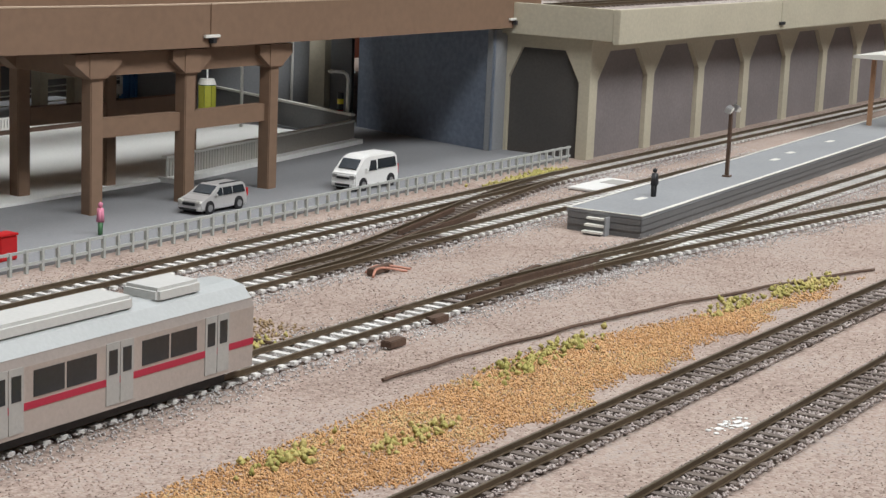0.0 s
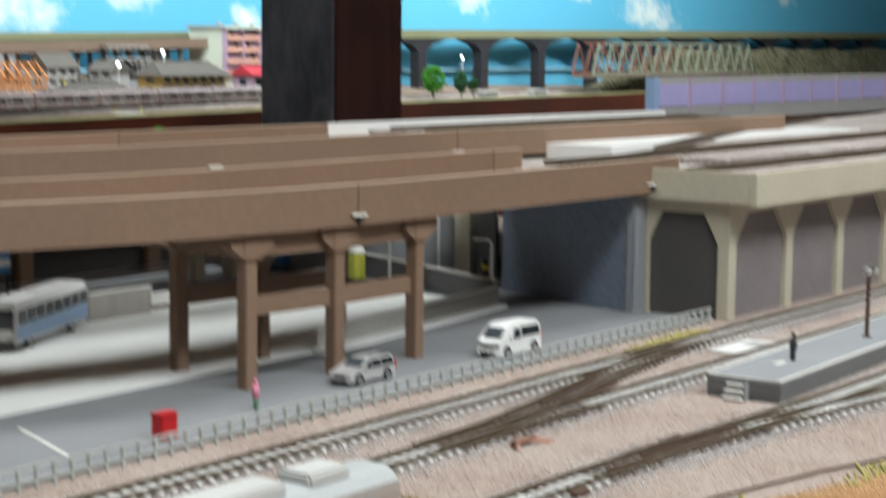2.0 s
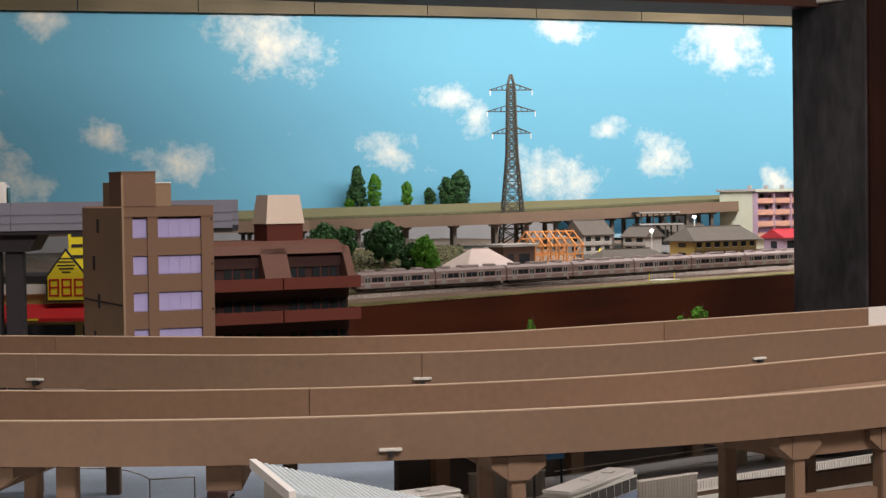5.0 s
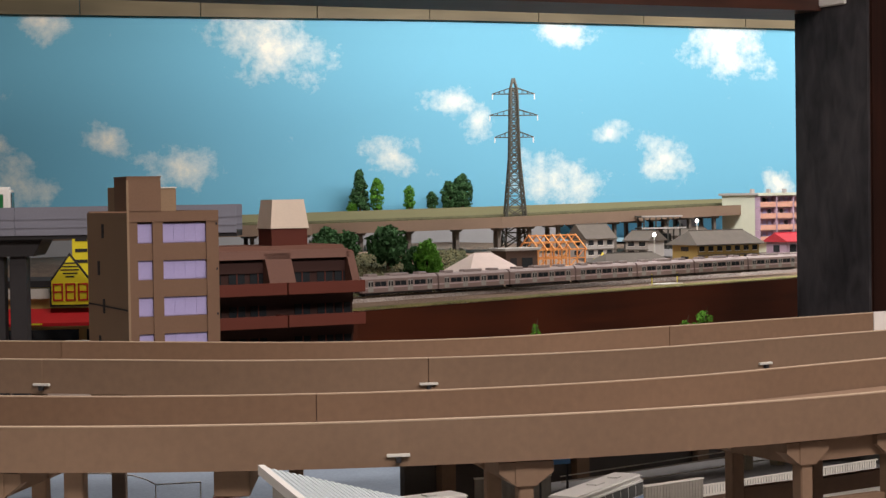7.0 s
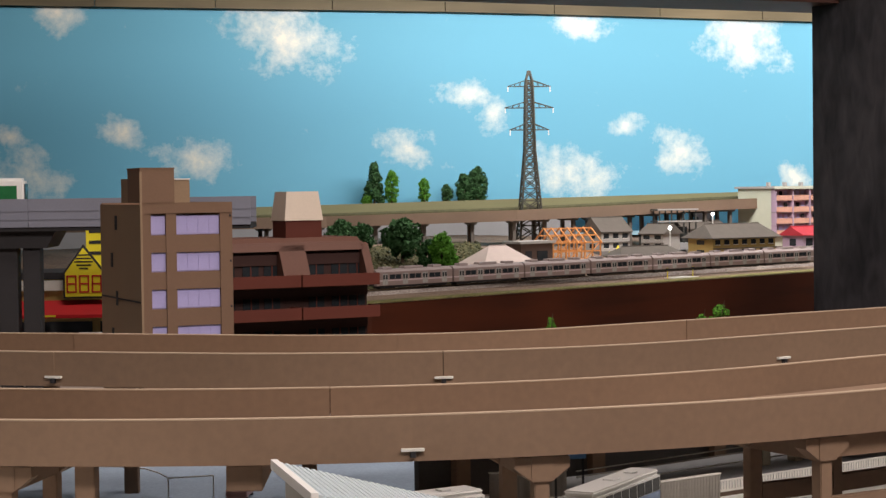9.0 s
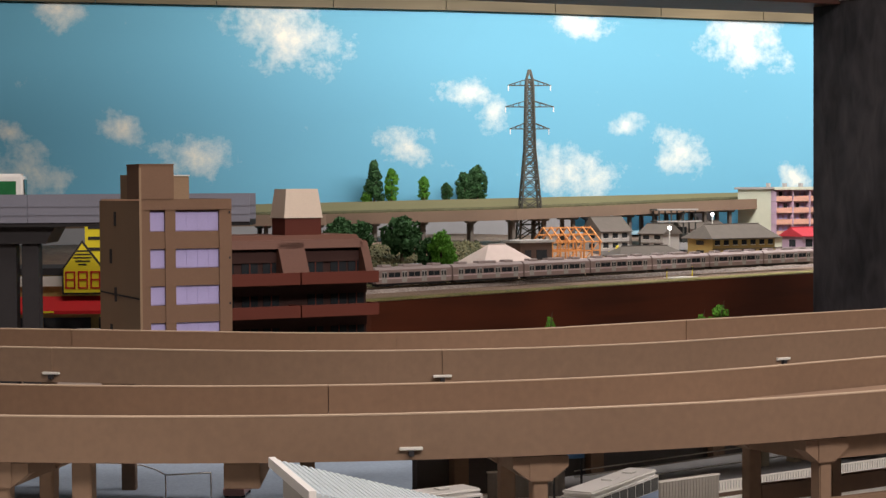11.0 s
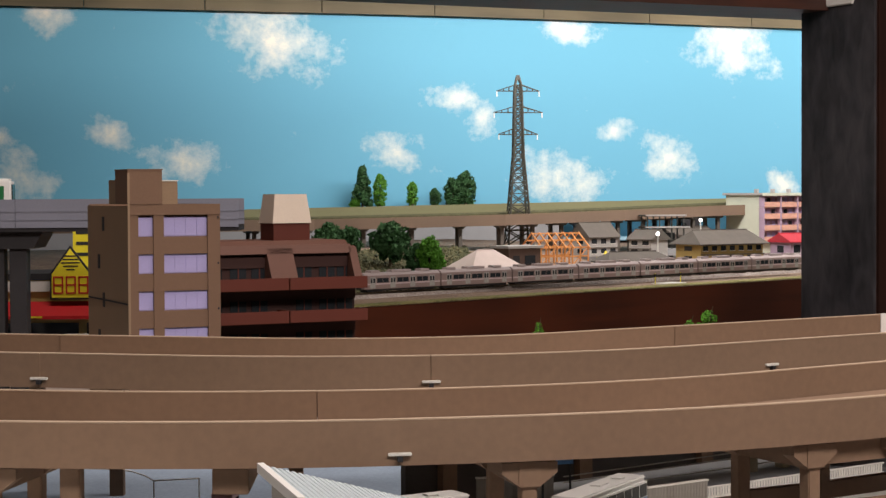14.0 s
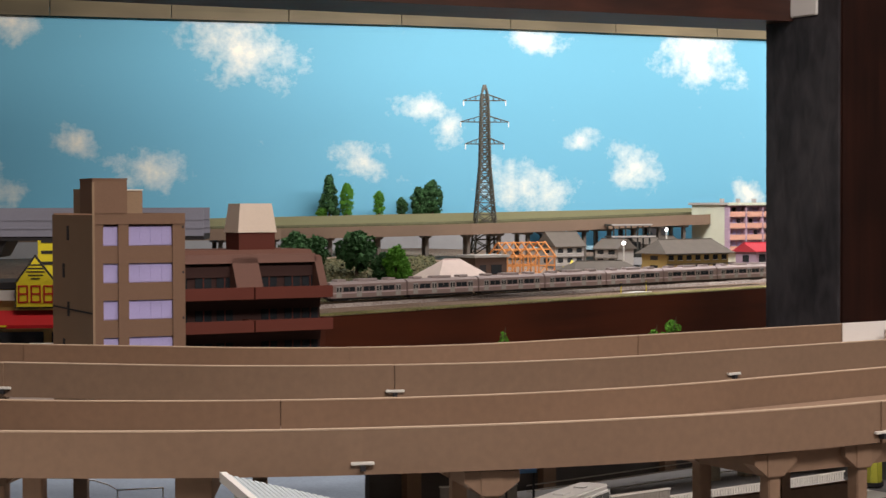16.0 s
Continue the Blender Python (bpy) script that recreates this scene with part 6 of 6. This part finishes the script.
for i, (x, y, h, r) in enumerate(((199, 1300, 72, 9), (186, 1302, 66, 7), (77, 1300, 65, 5), (-352, 2300, 130, 18), (-330, 2310, 128, 16))):
    tree(x, y, 0 if i < 3 else -5, h, r, LEAF_BRIGHT if i < 3 else LEAF, "small bright green tree behind the viaduct" if i < 3 else "dark green tree behind the apartment block", 0, 0.55 if i < 3 else 0.6, 60, 0, 40 + i)
for i, (x, y, h, r) in enumerate(((1010, 3330, 50, 20), (925, 3310, 34, 11), (1075, 3360, 40, 13), (1100, 3360, 30, 10))):
    tree(x, y, 38, h, r, LEAF_BRIGHT if i < 2 else LEAF, "green foam tree beside the far track", 0, 0.15, 80, -8, 60 + i)
house("cream_house", 890, 3380, 46, 30, 70, 44, 24, 20, CREAM, TILE_PINK, "cream house with a pale tiled roof", eave=4, floors=1, wins=3)
for i, (x, y) in enumerate(((1150, 3420), (1290, 3520))):
    bx = thing("white_hut", x, y, 30, 40, "small white lineside hut on the far board", "hut", "lineside huts")
    part("wall", boxed(-24, 24, -8, 8, -4, 9), GREY_WALL, bx)
    part("roof", boxed(-26, 26, -10, 10, 9, 11), WHITE, bx)

# ---- loose ground cover of the yard ----


def scatter(name, n, where, size, material, label, category, flat=0.7, seed=3):
    """Many small irregular stones or tufts joined into one mesh."""
    rng = np.random.default_rng(seed)
    p = where(rng, n)
    n = len(p)
    base = np.array([(1, 0, 0), (0, 1, 0), (-1, 0, 0), (0, -1, 0), (0, 0, 1), (0, 0, -1)], float)
    faces = np.array([(0, 1, 4), (1, 2, 4), (2, 3, 4), (3, 0, 4), (1, 0, 5), (2, 1, 5), (3, 2, 5), (0, 3, 5)])
    s = rng.uniform(size[0], size[1], (n, 1, 1))
    v = base[None] * rng.uniform(0.6, 1.3, (n, 6, 1)) + rng.normal(0, 0.18, (n, 6, 3))
    ang = rng.uniform(0, 6.283, n)
    c, q = np.cos(ang)[:, None], np.sin(ang)[:, None]
    v = np.stack([v[..., 0] * c - v[..., 1] * q, v[..., 0] * q + v[..., 1] * c, v[..., 2] * flat], -1) * s + p[:, None, :]
    f = (faces[None] + (np.arange(n) * 6)[:, None, None]).reshape(-1, 3)
    me = bpy.data.meshes.new(name)
    v = (v.reshape(-1, 3) * MM).astype(np.float32)
    me.vertices.add(len(v))
    me.vertices.foreach_set("co", v.ravel())
    me.loops.add(len(f) * 3)
    me.loops.foreach_set("vertex_index", f.ravel().astype(np.int32))
    me.polygons.add(len(f))
    me.polygons.foreach_set("loop_start", np.arange(0, len(f) * 3, 3, dtype=np.int32))
    me.update(calc_edges=True)
    me.materials.append(material)
    return tagged(new(name, me), label, category, "", "stuff")


def to_plan(u, v, z):
    return np.stack([91 + u * CU - v * SU, 557 + u * SU + v * CU, z], -1)


def lane_v(u):
    """The middles of the yard tracks across the yard, by their place along it."""
    return np.stack([np.interp(u, [-160, 60, 140, 350, 900], [-4, -4, -1.5, 1, 2]), np.interp(u, [-160, 120, 900], [-42, -38.5, -38.5]),
                     np.interp(u, [-260, 105, 180, 250, 900], [-98, -98, -102, -104.5, -104.5]), np.interp(u, [120, 180, 240, 300, 380, 480, 700], [-98.5, -104, -114, -123, -135, -150, -183]),
                     np.interp(u, [-200, 170, 700], [-189, -195, -206]), np.interp(u, [-200, 400, 700], [-227, -233, -240])], -1)


def orange_edge(u):
    return np.interp(u, [-150, 50, 110, 157, 200, 235], [-140, -142, -152, -164, -174, -180])


def gravel_spots(rng, n):
    u, v = rng.uniform(-140, 420, n), rng.uniform(-262, 25, n)
    keep = (rng.uniform(0, 1, n) < np.clip(1.25 - (u + 140) / 620, 0.3, 1))
    near = np.abs(lane_v(u) - v[:, None]).min(1)
    keep &= (near > 8.5) & (rng.uniform(0, 1, n) < np.clip((near - 6) / 12, 0.25, 1))
    keep &= ~((u > 229) & (v > -92 + (u - 231) * 0.045) & (v < -59 + (u - 231) * 0.045))
    return to_plan(u, v, rng.uniform(-0.16, 0.1, n))[keep]


def ballast_spots(rng, n):
    u = rng.uniform(-150, 520, n)
    k = rng.integers(0, 4, n)
    off = rng.normal(0, 7.0, n)
    lv = lane_v(u)[np.arange(n), k]
    h = np.where(np.abs(off) < 8, 1.05, 0.5) + rng.uniform(-0.25, 0.15, n)
    keep = (np.abs(off) < 19) & ((k != 3) | (u > 120)) & (np.abs(np.abs(off) - 5) > 0.7)
    return to_plan(u, lv + off, h)[keep]


def yard_ballast(rng, n):
    u = rng.uniform(-150, 420, n)
    k = rng.integers(4, 6, n)
    off = rng.uniform(-8, 8, n)
    keep = np.abs(np.abs(off) - 5) > 0.7
    return to_plan(u, lane_v(u)[np.arange(n), k] + off, 1.3 + rng.uniform(-0.25, 0.1, n))[keep]


def orange_spots(rng, n):
    u, v = rng.uniform(-150, 240, n), rng.uniform(-184, -136, n)
    wob = 4.0 * np.sin(u * 0.11) + 2.5 * np.sin(u * 0.31 + 1)
    dens = np.clip(np.minimum((orange_edge(u) - v) / 7, (v + 180 + wob * 0.6) / 7), 0, 1)
    keep = rng.uniform(0, 1, n) < dens
    return to_plan(u, v, rng.uniform(0.0, 0.4, n))[keep]


def tuft_spots(rng, n):
    c = np.array([(-60, -150), (-30, -162), (40, -150), (70, -148), (190, -168), (205, -172), (-75, -70), (-40, -72), (5, -82), (150, -163), (330, 12), (345, 14), (360, 16), (318, 14)])
    k = rng.integers(0, len(c), n)
    return to_plan(c[k, 0] + rng.normal(0, 9, n), c[k, 1] + rng.normal(0, 2.6, n), rng.uniform(0.3, 1.1, n))


def bank_spots(rng, n):
    """Undergrowth on the bank below the road bridge."""
    x = rng.uniform(-330, 60, n)
    off = rng.uniform(190, 560, n)
    px = np.array([p[0] for p in FAS])
    y = np.interp(x, px, [p[1] for p in FAS]) + off * 1.3
    z = np.array([ground_z(a, b) for a, b in zip(x, y)]) + rng.uniform(-1, 5, n)
    clump = np.sin(x * 0.06) + np.sin(y * 0.045 + x * 0.02)
    return np.stack([x, y, z], -1)[clump > -1.3]


GREEN_TUFT = grain_mat("yellow_green_tuft", [(0.28, 0.27, 0.07), (0.42, 0.37, 0.12), (0.50, 0.40, 0.16)], 900, isl=True)
scatter("gravel_stones", 150000, gravel_spots, (0.20, 0.40), STONE, "loose pink and brown gravel stones", "gravel", 0.5)
scatter("ballast_stones", 140000, ballast_spots, (0.24, 0.46), BALLAST, "pale grey ballast stones between the sleepers", "ballast", seed=4)
scatter("siding_ballast", 42000, yard_ballast, (0.3, 0.6), grain_mat("grey_siding_ballast", [(0.22, 0.18, 0.165), (0.42, 0.36, 0.335), (0.60, 0.54, 0.51)], 1200, isl=True), "grey brown ballast between siding sleepers", "ballast", seed=5)
scatter("orange_turf", 85000, orange_spots, (0.22, 0.45), ORANGE, "orange ground foam strip between the tracks", "ground cover", 1.0, 6)
def brown_spots(rng, n):
    u, v = rng.normal(-45, 42, n), rng.normal(-70, 8, n)
    keep = (np.abs(v + 70) < 17) & (u < 40)
    return to_plan(u, v, rng.uniform(0.0, 0.6, n))[keep]


scatter("brown_ground_cover", 7000, brown_spots, (0.3, 0.65), grain_mat("brown_olive_scatter", [(0.20, 0.13, 0.07), (0.34, 0.24, 0.13), (0.44, 0.33, 0.18)], 900, isl=True), "brown and olive scatter between the tracks", "ground cover", 0.8, 9)
scatter("green_tufts", 1100, tuft_spots, (0.5, 1.2), GREEN_TUFT, "yellow-green tufts of ground foam", "ground cover", 1.1, 7)
scatter("bank_undergrowth", 14000, bank_spots, (2.0, 5.0), grain_mat("dark_undergrowth", [(0.03, 0.035, 0.015), (0.07, 0.075, 0.03), (0.14, 0.12, 0.06)], 300, isl=True), "dark olive undergrowth on the bank below the bridge", "undergrowth", 0.9, 11)
